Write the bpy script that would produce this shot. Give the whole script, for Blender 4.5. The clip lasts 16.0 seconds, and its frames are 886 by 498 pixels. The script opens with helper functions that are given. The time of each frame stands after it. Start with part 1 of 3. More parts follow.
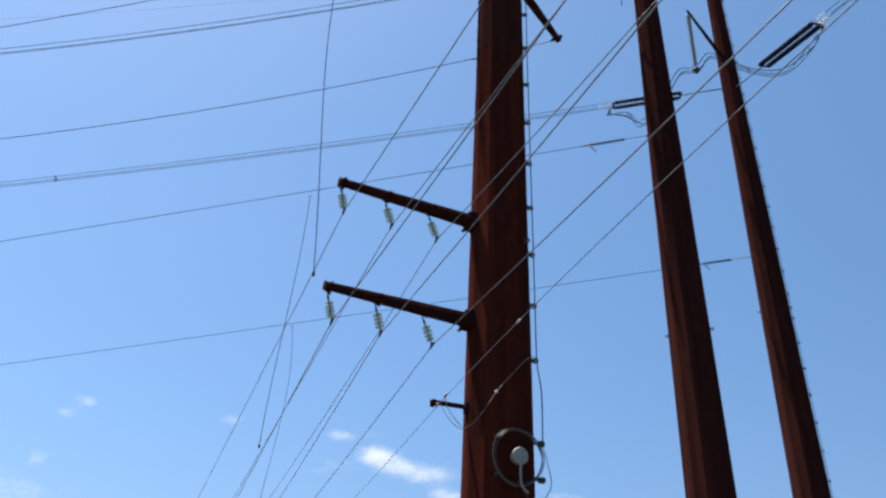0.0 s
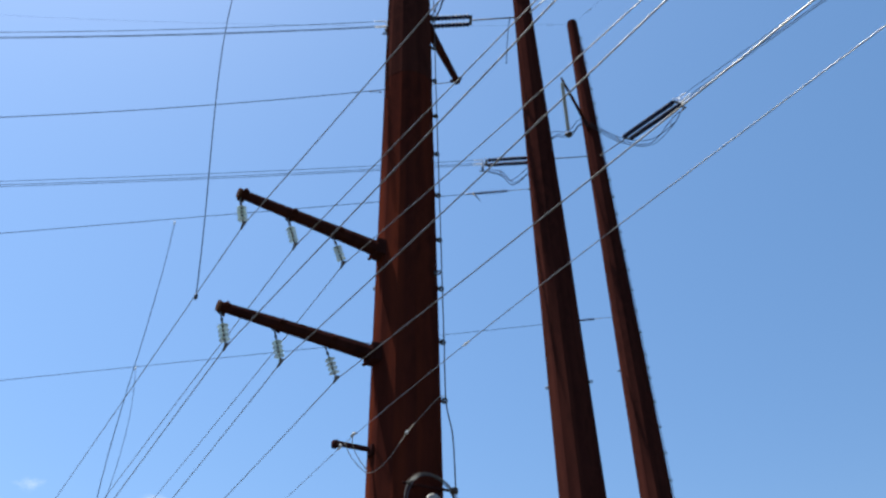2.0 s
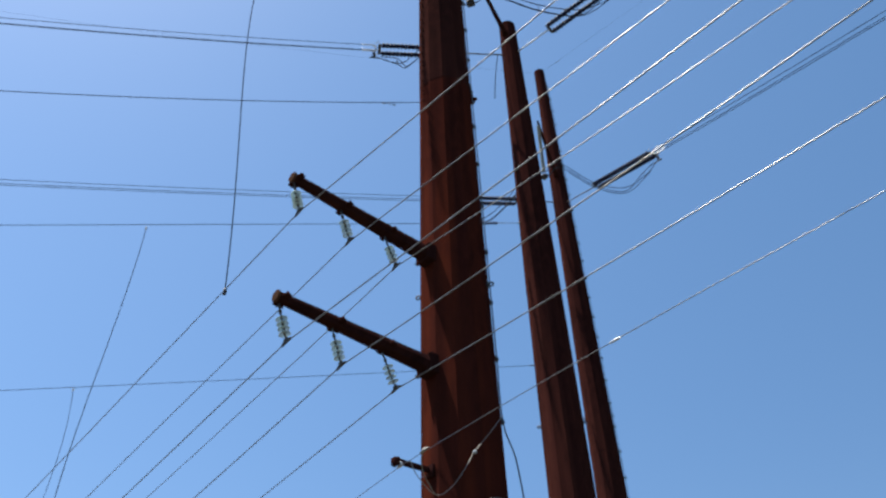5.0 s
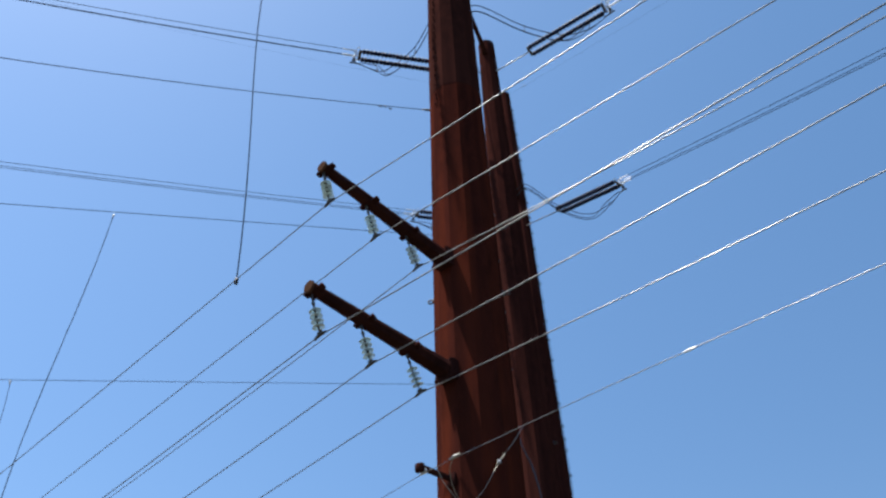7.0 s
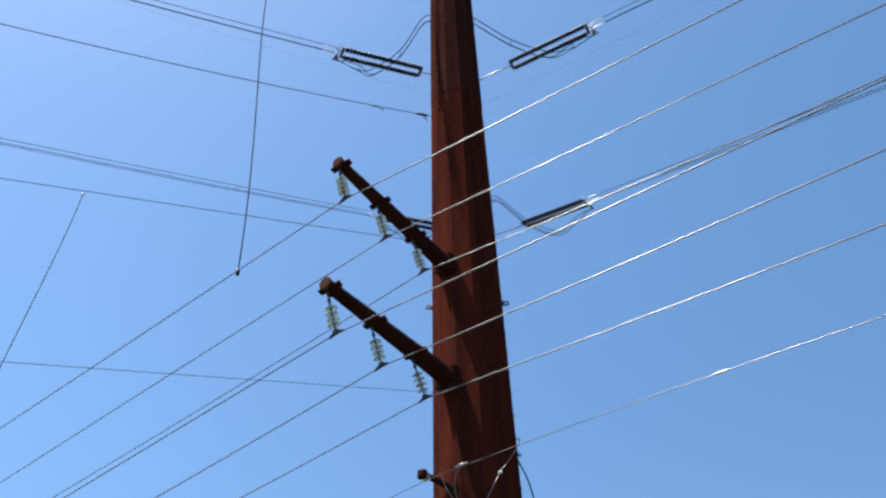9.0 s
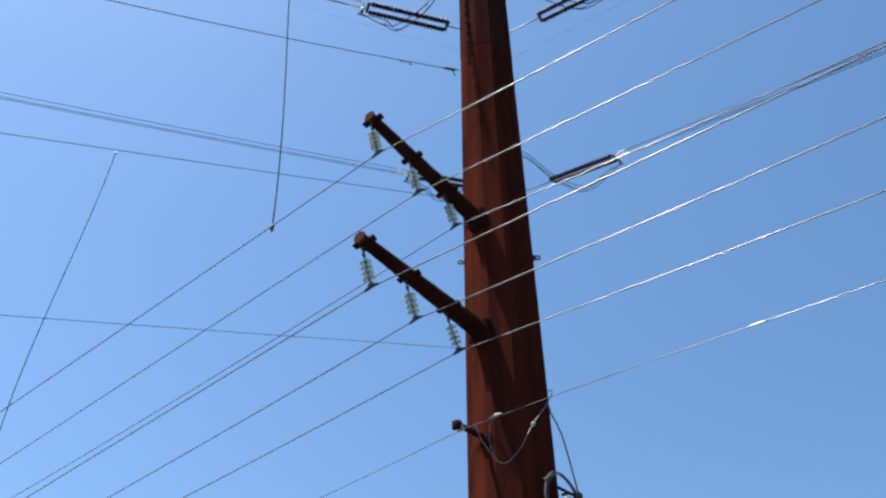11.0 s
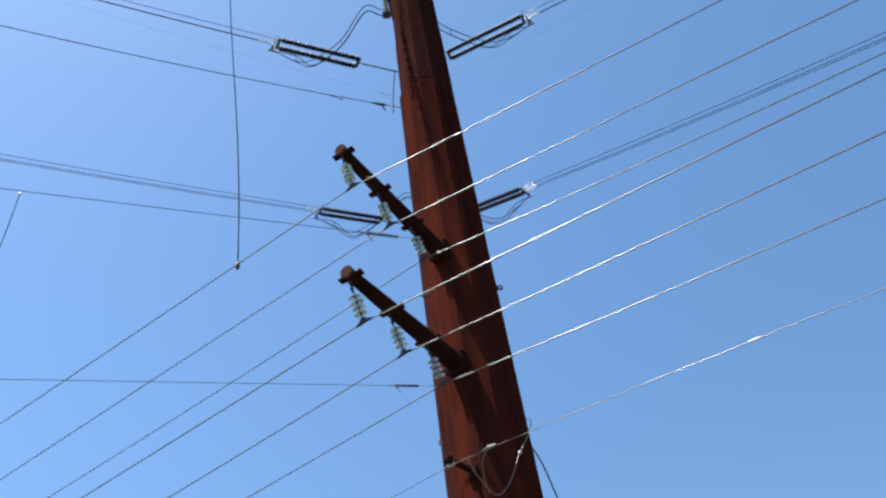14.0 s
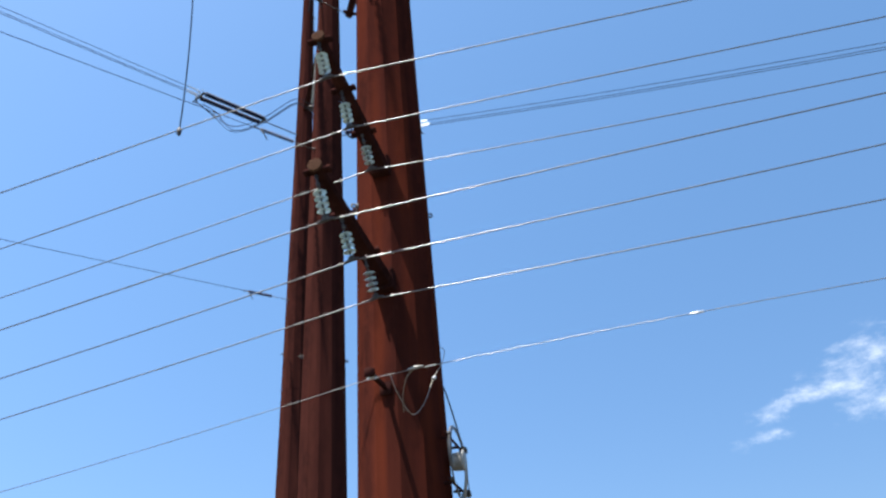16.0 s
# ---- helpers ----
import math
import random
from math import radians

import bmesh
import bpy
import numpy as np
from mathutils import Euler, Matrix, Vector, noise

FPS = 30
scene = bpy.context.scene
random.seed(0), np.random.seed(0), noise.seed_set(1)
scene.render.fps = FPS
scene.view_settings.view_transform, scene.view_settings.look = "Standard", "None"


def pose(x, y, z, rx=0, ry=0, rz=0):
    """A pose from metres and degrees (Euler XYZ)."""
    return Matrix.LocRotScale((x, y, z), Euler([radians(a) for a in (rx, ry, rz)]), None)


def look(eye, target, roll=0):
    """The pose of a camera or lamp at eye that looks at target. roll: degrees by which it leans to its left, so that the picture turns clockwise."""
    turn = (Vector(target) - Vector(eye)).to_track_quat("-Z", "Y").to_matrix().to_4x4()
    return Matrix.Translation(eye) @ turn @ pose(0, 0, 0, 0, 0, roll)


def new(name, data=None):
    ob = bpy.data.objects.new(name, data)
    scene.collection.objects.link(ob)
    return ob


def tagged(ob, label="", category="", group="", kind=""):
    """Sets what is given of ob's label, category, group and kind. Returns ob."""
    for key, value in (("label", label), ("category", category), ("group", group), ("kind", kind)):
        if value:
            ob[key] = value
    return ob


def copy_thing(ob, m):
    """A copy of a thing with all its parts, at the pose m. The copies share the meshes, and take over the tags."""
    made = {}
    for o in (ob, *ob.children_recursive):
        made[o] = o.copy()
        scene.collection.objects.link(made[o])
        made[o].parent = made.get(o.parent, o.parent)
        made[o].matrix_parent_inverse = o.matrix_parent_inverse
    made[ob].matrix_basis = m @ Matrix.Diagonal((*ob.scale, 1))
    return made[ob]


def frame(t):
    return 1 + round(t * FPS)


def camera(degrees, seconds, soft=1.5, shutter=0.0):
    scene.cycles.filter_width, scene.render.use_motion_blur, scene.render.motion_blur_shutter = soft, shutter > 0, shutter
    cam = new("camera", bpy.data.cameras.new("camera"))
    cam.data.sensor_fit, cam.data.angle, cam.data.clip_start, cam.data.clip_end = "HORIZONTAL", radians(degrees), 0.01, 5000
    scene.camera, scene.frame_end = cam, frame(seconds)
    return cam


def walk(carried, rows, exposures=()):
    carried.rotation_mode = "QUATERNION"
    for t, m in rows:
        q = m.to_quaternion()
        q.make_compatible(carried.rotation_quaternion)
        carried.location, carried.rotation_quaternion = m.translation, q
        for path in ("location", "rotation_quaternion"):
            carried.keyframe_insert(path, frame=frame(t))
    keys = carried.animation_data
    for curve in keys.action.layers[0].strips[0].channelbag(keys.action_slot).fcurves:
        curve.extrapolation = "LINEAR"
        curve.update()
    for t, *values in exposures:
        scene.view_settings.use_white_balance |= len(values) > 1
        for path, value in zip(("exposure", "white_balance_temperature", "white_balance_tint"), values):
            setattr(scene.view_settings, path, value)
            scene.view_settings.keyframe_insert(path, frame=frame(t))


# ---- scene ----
# ------------------------------------------------------------------ camera
cam = camera(61.43, 16.0, soft=2.5)
PATH = [
    (0, pose(12.654, -20.502, 1.493, 119.65, -2.35, 35.30)),
    (0.5, pose(11.980, -20.254, 1.488, 123.98, -1.48, 32.45)),
    (1, pose(11.254, -20.061, 1.472, 125.65, -0.52, 29.15)),
    (1.5, pose(10.486, -19.919, 1.457, 123.66, 2.90, 25.85)),
    (2, pose(9.622, -19.736, 1.520, 124.43, 1.10, 23.38)),
    (2.2, pose(9.274, -19.683, 1.519, 125.62, 1.29, 23.00)),
    (2.5, pose(8.764, -19.613, 1.490, 127.87, 2.75, 21.45)),
    (3, pose(8.005, -19.477, 1.388, 129.43, 2.02, 21.77)),
    (3.5, pose(7.205, -19.366, 1.364, 129.02, 0.47, 20.50)),
    (3.7, pose(6.846, -19.338, 1.380, 127.77, 1.94, 19.96)),
    (4, pose(6.311, -19.286, 1.435, 127.80, 1.94, 19.62)),
    (4.5, pose(5.437, -19.181, 1.524, 127.97, 1.85, 17.99)),
    (5, pose(4.601, -19.075, 1.562, 128.18, 1.75, 15.85)),
    (5.5, pose(3.816, -18.991, 1.550, 128.33, 1.69, 14.23)),
    (5.8, pose(3.376, -18.961, 1.533, 128.37, 1.66, 13.88)),
    (6, pose(3.097, -18.953, 1.524, 128.92, 0.25, 12.36)),
    (6.5, pose(2.437, -18.956, 1.572, 127.18, 0.74, 11.81)),
    (7, pose(1.793, -18.962, 1.591, 129.50, 1.88, 9.17)),
    (7.5, pose(1.120, -18.978, 1.587, 125.93, 1.94, 6.82)),
    (7.8, pose(0.761, -19.000, 1.622, 125.61, 1.57, 5.47)),
    (8, pose(0.555, -19.004, 1.652, 126.47, 1.38, 4.73)),
    (8.5, pose(0.187, -18.948, 1.729, 129.44, 1.77, 4.60)),
    (9, pose(0.000, -18.996, 1.717, 129.87, 1.30, 3.21)),
    (9.5, pose(-0.096, -19.014, 1.694, 127.96, 1.06, 5.41)),
    (10, pose(-0.125, -19.015, 1.695, 126.88, 0.04, 5.59)),
    (10.5, pose(-0.145, -19.002, 1.651, 126.82, 0.13, 5.40)),
    (11, pose(-0.191, -18.978, 1.615, 126.68, 0.34, 4.95)),
    (11.5, pose(-0.300, -18.943, 1.605, 126.52, 0.57, 4.44)),
    (12, pose(-0.506, -18.901, 1.632, 126.40, 0.74, 4.08)),
    (12.3, pose(-0.694, -18.872, 1.667, 126.38, 0.78, 4.00)),
    (12.5, pose(-0.850, -18.851, 1.697, 127.11, 0.84, 2.66)),
    (13, pose(-1.360, -18.816, 1.710, 128.00, 2.30, 0.76)),
    (13.5, pose(-1.951, -18.895, 1.771, 126.71, 5.94, 2.34)),
    (14, pose(-2.522, -18.895, 1.753, 129.10, 7.15, -0.70)),
    (14.5, pose(-3.123, -18.805, 1.673, 126.60, 6.43, -7.66)),
    (15, pose(-3.813, -18.676, 1.752, 121.18, 6.70, -10.12)),
    (15.5, pose(-4.473, -18.404, 1.827, 120.98, 5.03, -13.53)),
    (16, pose(-5.188, -18.085, 1.905, 122.28, 4.17, -17.81)),
]
walk(cam, PATH, [(0, 1.28, 6450, 9), (1, 1.16, 6450, 9), (2, 1.40, 6450, 9), (3, 1.43, 6450, 9), (3.5, 1.26, 6450, 9), (6, 1.33, 6450, 9), (9, 1.51, 6450, 9), (10, 1.45, 6450, 9), (12.5, 1.48, 6450, 9), (13.5, 1.51, 6450, 9), (14.5, 1.6, 6450, 9), (15, 1.66, 6450, 9), (16, 1.82, 6450, 9)])

# ------------------------------------------------------------------ light
SUN_AZ, SUN_EL = 194.0, 71.5            # degrees, anticlockwise from +x

world = bpy.data.worlds.new("sky")
scene.world = world
world.use_nodes = True
wn, wl = world.node_tree.nodes, world.node_tree.links
wn.clear()


def wnode(kind, **inputs):
    n = wn.new(kind)
    for key, value in inputs.items():
        n.inputs[key].default_value = value
    return n


def wmath(op, a, b=None):
    n = wn.new("ShaderNodeMath")
    n.operation = op
    for i, v in enumerate((a, b)):
        if v is None:
            continue
        if isinstance(v, (int, float)):
            n.inputs[i].default_value = v
        else:
            wl.new(v, n.inputs[i])
    return n.outputs[0]


sky = wn.new("ShaderNodeTexSky")
sky.sky_type = 'NISHITA'
sky.sun_disc = False
sky.sun_elevation = radians(SUN_EL)
sky.sun_rotation = radians(90.0 - SUN_AZ)
sky.altitude = 200.0
sky.air_density = 1.0
sky.dust_density = 2.2
sky.ozone_density = 3.6

# thin fair-weather clouds low over the horizon
CLOUDS = [  # azimuth, elevation, half width, half height (degrees), strength
    (131.3, 13.9, 1.1, 0.7, 0.74), (129.2, 13.3, 2.0, 0.8, 0.78), (126.4, 12.6, 2.6, 0.6, 0.66), (125.4, 11.2, 1.7, 0.7, 0.74), (116.8, 11.6, 2.0, 0.4, 0.62),
    (136.0, 13.4, 4.0, 1.5, 0.37), (134.0, 15.2, 1.0, 0.5, 0.51), (131.5, 15.3, 2.2, 0.35, 0.39), (151.9, 15.3, 1.2, 0.4, 0.70), (153.4, 14.3, 0.9, 0.6, 0.51),
    (154.1, 11.1, 1.0, 0.5, 0.55), (156.0, 8.4, 4.5, 1.9, 0.66), (149.0, 16.8, 1.6, 0.4, 0.37), (142.0, 15.6, 1.0, 0.4, 0.39),
    (39.2, 18.9, 3.0, 1.1, 0.61), (42.0, 17.9, 2.4, 0.7, 0.40), (44.4, 17.2, 2.3, 0.6, 0.49), (46.9, 16.5, 1.9, 0.6, 0.44), (48.2, 15.0, 1.9, 0.7, 0.48),
    (46.4, 15.1, 1.7, 0.6, 0.33), (40.9, 17.1, 1.7, 0.4, 0.40), (40.6, 15.0, 2.2, 1.0, 0.40), (38.4, 16.2, 1.8, 0.9, 0.42),
    (104.0, 6.5, 5.0, 1.6, 0.62), (70.0, 6.0, 6.0, 1.4, 0.55), (15.0, 11.0, 7.0, 2.2, 0.53), (200.0, 9.0, 8.0, 2.5, 0.62),
    (250.0, 12.0, 8.0, 3.0, 0.62), (310.0, 10.0, 9.0, 2.6, 0.62)]
coord = wn.new("ShaderNodeTexCoord")
wisp = wnode("ShaderNodeTexNoise", Scale=16.0, Detail=10.0, Roughness=0.7)
wmap = wn.new("ShaderNodeMapping")
wmap.inputs["Scale"].default_value = (1.0, 1.0, 2.2)
wl.new(coord.outputs["Generated"], wmap.inputs["Vector"])
wl.new(wmap.outputs[0], wisp.inputs["Vector"])
warp = wnode("ShaderNodeTexNoise", Scale=7.0, Detail=4.0)
wl.new(coord.outputs["Generated"], warp.inputs["Vector"])
sep = wn.new("ShaderNodeSeparateXYZ")
wl.new(coord.outputs["Generated"], sep.inputs[0])
wsep = wn.new("ShaderNodeSeparateColor")
wl.new(warp.outputs["Color"], wsep.inputs[0])
az = wmath("ADD", wmath("ARCTAN2", sep.outputs["Y"], sep.outputs["X"]), wmath("MULTIPLY", wmath("SUBTRACT", wsep.outputs[0], 0.5), 0.05))
el = wmath("ADD", wmath("ARCSINE", sep.outputs["Z"]), wmath("MULTIPLY", wmath("SUBTRACT", wsep.outputs[1], 0.5), 0.03))
total = 0.0
for caz, cel, hw, hh, power in CLOUDS:
    d = wmath("SUBTRACT", az, radians(caz if caz <= 180 else caz - 360))
    u = wmath("DIVIDE", d, radians(hw / math.cos(radians(cel))))
    v = wmath("DIVIDE", wmath("SUBTRACT", el, radians(cel)), radians(hh))
    r2 = wmath("ADD", wmath("MULTIPLY", u, u), wmath("MULTIPLY", v, v))
    blob = wmath("MULTIPLY", wmath("EXPONENT", wmath("MULTIPLY", r2, -0.75)), power)
    total = blob if isinstance(total, float) else wmath("ADD", total, blob)
edge = wn.new("ShaderNodeMapRange")
edge.interpolation_type = 'SMOOTHSTEP'
thin = wmath("MULTIPLY", wmath("SUBTRACT", 0.66, wisp.outputs["Fac"]), 2.1)
wl.new(wmath("SUBTRACT", wmath("MULTIPLY", total, 1.1), thin), edge.inputs["Value"])
edge.inputs["From Min"].default_value = 0.0
edge.inputs["From Max"].default_value = 1.25
wmix = wn.new("ShaderNodeMix")
wmix.data_type = 'RGBA'
wl.new(wmath("MULTIPLY", edge.outputs[0], wmath("MINIMUM", wmath("MULTIPLY", total, 4.0), 0.84)), wmix.inputs["Factor"])
haze = wn.new("ShaderNodeMix")
haze.data_type = 'RGBA'
haze.inputs[0].default_value = 0.56
wl.new(sky.outputs[0], haze.inputs[6])
haze.inputs[7].default_value = (0.61, 1.66, 3.53, 1.0)
# the clear sky is brighter on the sun's side
toward = wmath("ADD", wmath("MULTIPLY", sep.outputs["X"], math.cos(radians(SUN_AZ))), wmath("MULTIPLY", sep.outputs["Y"], math.sin(radians(SUN_AZ))))
glow = wn.new("ShaderNodeVectorMath")
glow.operation = 'SCALE'
wl.new(haze.outputs[2], glow.inputs[0])
wl.new(wmath("ADD", wmath("MULTIPLY", toward, 0.26), 1.06), glow.inputs["Scale"])
wl.new(glow.outputs[0], wmix.inputs[6])
wmix.inputs[7].default_value = (6.0, 6.2, 6.6, 1.0)
back = wn.new("ShaderNodeBackground")
back.inputs["Strength"].default_value = 0.075
wl.new(wmix.outputs[2], back.inputs["Color"])
wout = wn.new("ShaderNodeOutputWorld")
wl.new(back.outputs[0], wout.inputs["Surface"])

sun_data = bpy.data.lights.new("sun", 'SUN')
sun_data.energy = 5.0
sun_data.angle = radians(0.53)
sun_data.color = (1.0, 0.95, 0.88)
sun = new("sun", sun_data)
sun_dir = Vector((math.cos(radians(SUN_AZ)) * math.cos(radians(SUN_EL)), math.sin(radians(SUN_AZ)) * math.cos(radians(SUN_EL)), math.sin(radians(SUN_EL))))
sun.matrix_world = look(sun_dir * 200.0, (0, 0, 0))


# ------------------------------------------------------------------ materials
class Mat:
    """A node material with a Principled shader and a few shorthand calls."""

    def __init__(self, name, rough=0.6, metal=0.0, color=(0.5, 0.5, 0.5)):
        self.m = bpy.data.materials.new(name)
        self.m.use_nodes = True
        self.n, self.l = self.m.node_tree.nodes, self.m.node_tree.links
        self.p = self.n["Principled BSDF"]
        self.p.inputs["Roughness"].default_value = rough
        self.p.inputs["Metallic"].default_value = metal
        self.p.inputs["Base Color"].default_value = (*color, 1)
        self.tc = self.n.new("ShaderNodeTexCoord")

    def noise(self, scale, detail=5.0, rough=0.6, stretch=(1, 1, 1), distort=0.0):
        mp = self.n.new("ShaderNodeMapping")
        mp.inputs["Scale"].default_value = stretch
        self.l.new(self.tc.outputs["Object"], mp.inputs[0])
        t = self.n.new("ShaderNodeTexNoise")
        t.inputs["Scale"].default_value, t.inputs["Detail"].default_value = scale, detail
        t.inputs["Roughness"].default_value, t.inputs["Distortion"].default_value = rough, distort
        self.l.new(mp.outputs[0], t.inputs["Vector"])
        return t.outputs["Fac"]

    def ramp(self, fac, *stops):
        r = self.n.new("ShaderNodeValToRGB")
        e = r.color_ramp.elements
        while len(e) < len(stops):
            e.new(0.5)
        for el_, (pos_, c) in zip(e, stops):
            el_.position, el_.color = pos_, ((*c, 1) if isinstance(c, tuple) else (c, c, c, 1))
        self.l.new(fac, r.inputs[0])
        return r.outputs[0]

    def mix(self, fac, a, b, mode='MIX'):
        x = self.n.new("ShaderNodeMix")
        x.data_type, x.blend_type = 'RGBA', mode
        for sock, v in ((x.inputs[0], fac), (x.inputs[6], a), (x.inputs[7], b)):
            if isinstance(v, (int, float)):
                sock.default_value = v
            elif isinstance(v, tuple):
                sock.default_value = (*v, 1)
            else:
                self.l.new(v, sock)
        return x.outputs[2]

    def set(self, key, value):
        self.l.new(value, self.p.inputs[key])
        return self

    def bump(self, height, strength=0.3, distance=0.01):
        b = self.n.new("ShaderNodeBump")
        b.inputs["Strength"].default_value, b.inputs["Distance"].default_value = strength, distance
        self.l.new(height, b.inputs["Height"])
        self.l.new(b.outputs[0], self.p.inputs["Normal"])
        return self


def weathering_steel(name, dark, mid, light):
    m = Mat(name, 0.82)
    streak = m.noise(1.0, 5.0, 0.5, (1.9, 1.9, 0.09), 0.3)
    broad = m.noise(1.0, 4.0, 0.55, (0.7, 0.7, 0.16))
    grain = m.noise(45.0, 4.0, 0.7)
    patch = m.noise(3.2, 6.0, 0.65, (1, 1, 0.45), 0.6)
    blotch = m.noise(1.0, 8.0, 0.68, (1.1, 1.1, 0.22), 0.8)
    c = m.ramp(streak, (0.2, dark), (0.48, mid), (0.8, light))
    c = m.mix(m.ramp(broad, (0.38, 0.0), (0.66, 0.75)), c, m.ramp(patch, (0.4, dark), (0.62, mid)))
    c = m.mix(m.ramp(blotch, (0.54, 0.0), (0.68, 0.5)), c, dark)
    c = m.mix(0.45, c, m.ramp(grain, (0.3, 0.55), (0.7, 1.0)), 'MULTIPLY')
    m.set("Base Color", c)
    m.set("Roughness", m.ramp(patch, (0.3, 0.8), (0.7, 0.97)))
    m.p.inputs["Specular IOR Level"].default_value = 0.0
    m.bump(grain, 0.35, 0.01)
    return m.m


STEEL = weathering_steel("weathering_steel", (0.022, 0.0076, 0.0066), (0.053, 0.0138, 0.0094), (0.104, 0.0225, 0.0108))
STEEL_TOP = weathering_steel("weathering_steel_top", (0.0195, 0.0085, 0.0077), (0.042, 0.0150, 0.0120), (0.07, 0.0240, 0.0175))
STEEL_FAR = weathering_steel("weathering_steel_aged", (0.018, 0.0072, 0.0064), (0.04, 0.0130, 0.0105), (0.068, 0.0220, 0.0160))
ARM_STEEL = weathering_steel("weathering_steel_arm", (0.017, 0.0078, 0.0074), (0.032, 0.0124, 0.0110), (0.053, 0.0195, 0.0155))

m = Mat("cut_steel", 0.75)
m.set("Base Color", m.ramp(m.noise(14, 5, 0.7), (0.3, (0.042, 0.022, 0.015)), (0.7, (0.08, 0.044, 0.03))))
m.p.inputs["Specular IOR Level"].default_value = 0.0
CUT = m.m

m = Mat("aluminium_wire", 0.4, 0.88)
m.set("Base Color", m.ramp(m.noise(3.0, 4, 0.6), (0.3, (0.125, 0.125, 0.127)), (0.7, (0.16, 0.158, 0.152))))
m.set("Roughness", m.ramp(m.noise(1.2, 3, 0.6), (0.3, 0.34), (0.7, 0.39)))
WIRE = m.m

m = Mat("weathered_wire", 0.65, 0.0)
m.set("Base Color", m.ramp(m.noise(4.0, 4, 0.6), (0.3, (0.014, 0.016, 0.021)), (0.7, (0.027, 0.029, 0.036))))
m.p.inputs["Specular IOR Level"].default_value = 0.0
DULL_WIRE = m.m

m = Mat("galvanised_fitting", 0.42, 0.55)
m.set("Base Color", m.ramp(m.noise(25.0, 5, 0.65), (0.3, (0.36, 0.365, 0.37)), (0.7, (0.52, 0.525, 0.53))))
m.bump(m.noise(60.0, 3, 0.5), 0.2, 0.003)
ZINC = m.m

m = Mat("dark_fitting", 0.65, 0.3)
m.set("Base Color", m.ramp(m.noise(20.0, 5, 0.65), (0.3, (0.022, 0.019, 0.019)), (0.7, (0.055, 0.048, 0.045))))
DARK = m.m

m = Mat("toughened_glass", 0.08, 0.0, (0.8, 0.95, 0.9))
m.p.inputs["Transmission Weight"].default_value = 0.64
m.p.inputs["IOR"].default_value = 1.5
m.set("Base Color", m.ramp(m.noise(9.0, 3, 0.5), (0.3, (0.76, 0.94, 0.86)), (0.7, (0.9, 0.99, 0.95))))
GLASS = m.m

m = Mat("glazed_porcelain", 0.5)
m.set("Base Color", m.ramp(m.noise(12.0, 4, 0.6), (0.3, (0.005, 0.008, 0.026)), (0.7, (0.009, 0.014, 0.044))))
m.p.inputs["Specular IOR Level"].default_value = 0.08
PORCELAIN = m.m

m = Mat("grey_polymer", 0.5)
m.set("Base Color", m.ramp(m.noise(10.0, 4, 0.6), (0.3, (0.17, 0.19, 0.19)), (0.7, (0.27, 0.295, 0.29))))
POLYMER = m.m

m = Mat("black_cable", 0.45)
m.set("Base Color", m.ramp(m.noise(18.0, 4, 0.6), (0.3, (0.016, 0.016, 0.018)), (0.7, (0.04, 0.04, 0.043))))
CABLE = m.m

m = Mat("grey_cable", 0.5)
m.set("Base Color", m.ramp(m.noise(12.0, 5, 0.65), (0.3, (0.048, 0.041, 0.034)), (0.7, (0.105, 0.09, 0.075))))
GREY_CABLE = m.m

m = Mat("pale_plastic", 0.5)
m.set("Base Color", m.ramp(m.noise(9.0, 5, 0.6), (0.3, (0.2, 0.19, 0.17)), (0.7, (0.29, 0.28, 0.255))))
PALE = m.m

m = Mat("bare_copper_lead", 0.5, 0.3)
m.set("Base Color", m.ramp(m.noise(14.0, 4, 0.6), (0.3, (0.12, 0.1, 0.08)), (0.7, (0.24, 0.215, 0.18))))
LEAD = m.m

m = Mat("bark", 0.9)
m.set("Base Color", m.ramp(m.noise(6.0, 6, 0.7, (1, 1, 0.3)), (0.3, (0.06, 0.045, 0.03)), (0.7, (0.16, 0.125, 0.09))))
BARK = m.m

m = Mat("leaves", 0.85)
gi = m.n.new("ShaderNodeNewGeometry")
m.set("Base Color", m.ramp(gi.outputs["Random Per Island"], (0.0, (0.035, 0.075, 0.015)), (0.6, (0.06, 0.12, 0.025)), (1.0, (0.1, 0.15, 0.04))))
m.p.inputs["Specular IOR Level"].default_value = 0.12
LEAVES = m.m

m = Mat("dry_grass_ground", 0.95)
gm = m.mix(m.ramp(m.noise(0.08, 5, 0.6), (0.4, 0.0), (0.62, 1.0)), m.ramp(m.noise(2.5, 8, 0.7), (0.3, (0.03, 0.035, 0.016)), (0.7, (0.065, 0.065, 0.034))),
           m.ramp(m.noise(4.0, 8, 0.7), (0.3, (0.045, 0.038, 0.028)), (0.7, (0.085, 0.072, 0.055))))
m.set("Base Color", gm)
m.bump(m.noise(8.0, 8, 0.7), 0.6, 0.05)
GROUND = m.m


# ------------------------------------------------------------------ building helpers
BASE = {}


def thing(name, base, label, category, group=""):
    ob = new(name)
    ob.empty_display_size = 0.3
    ob.location = base
    BASE[ob.name] = Vector(base)
    return tagged(ob, label, category, group)


def finish(bm, smooth):
    bmesh.ops.recalc_face_normals(bm, faces=bm.faces)
    for f_ in bm.faces:
        f_.smooth = smooth


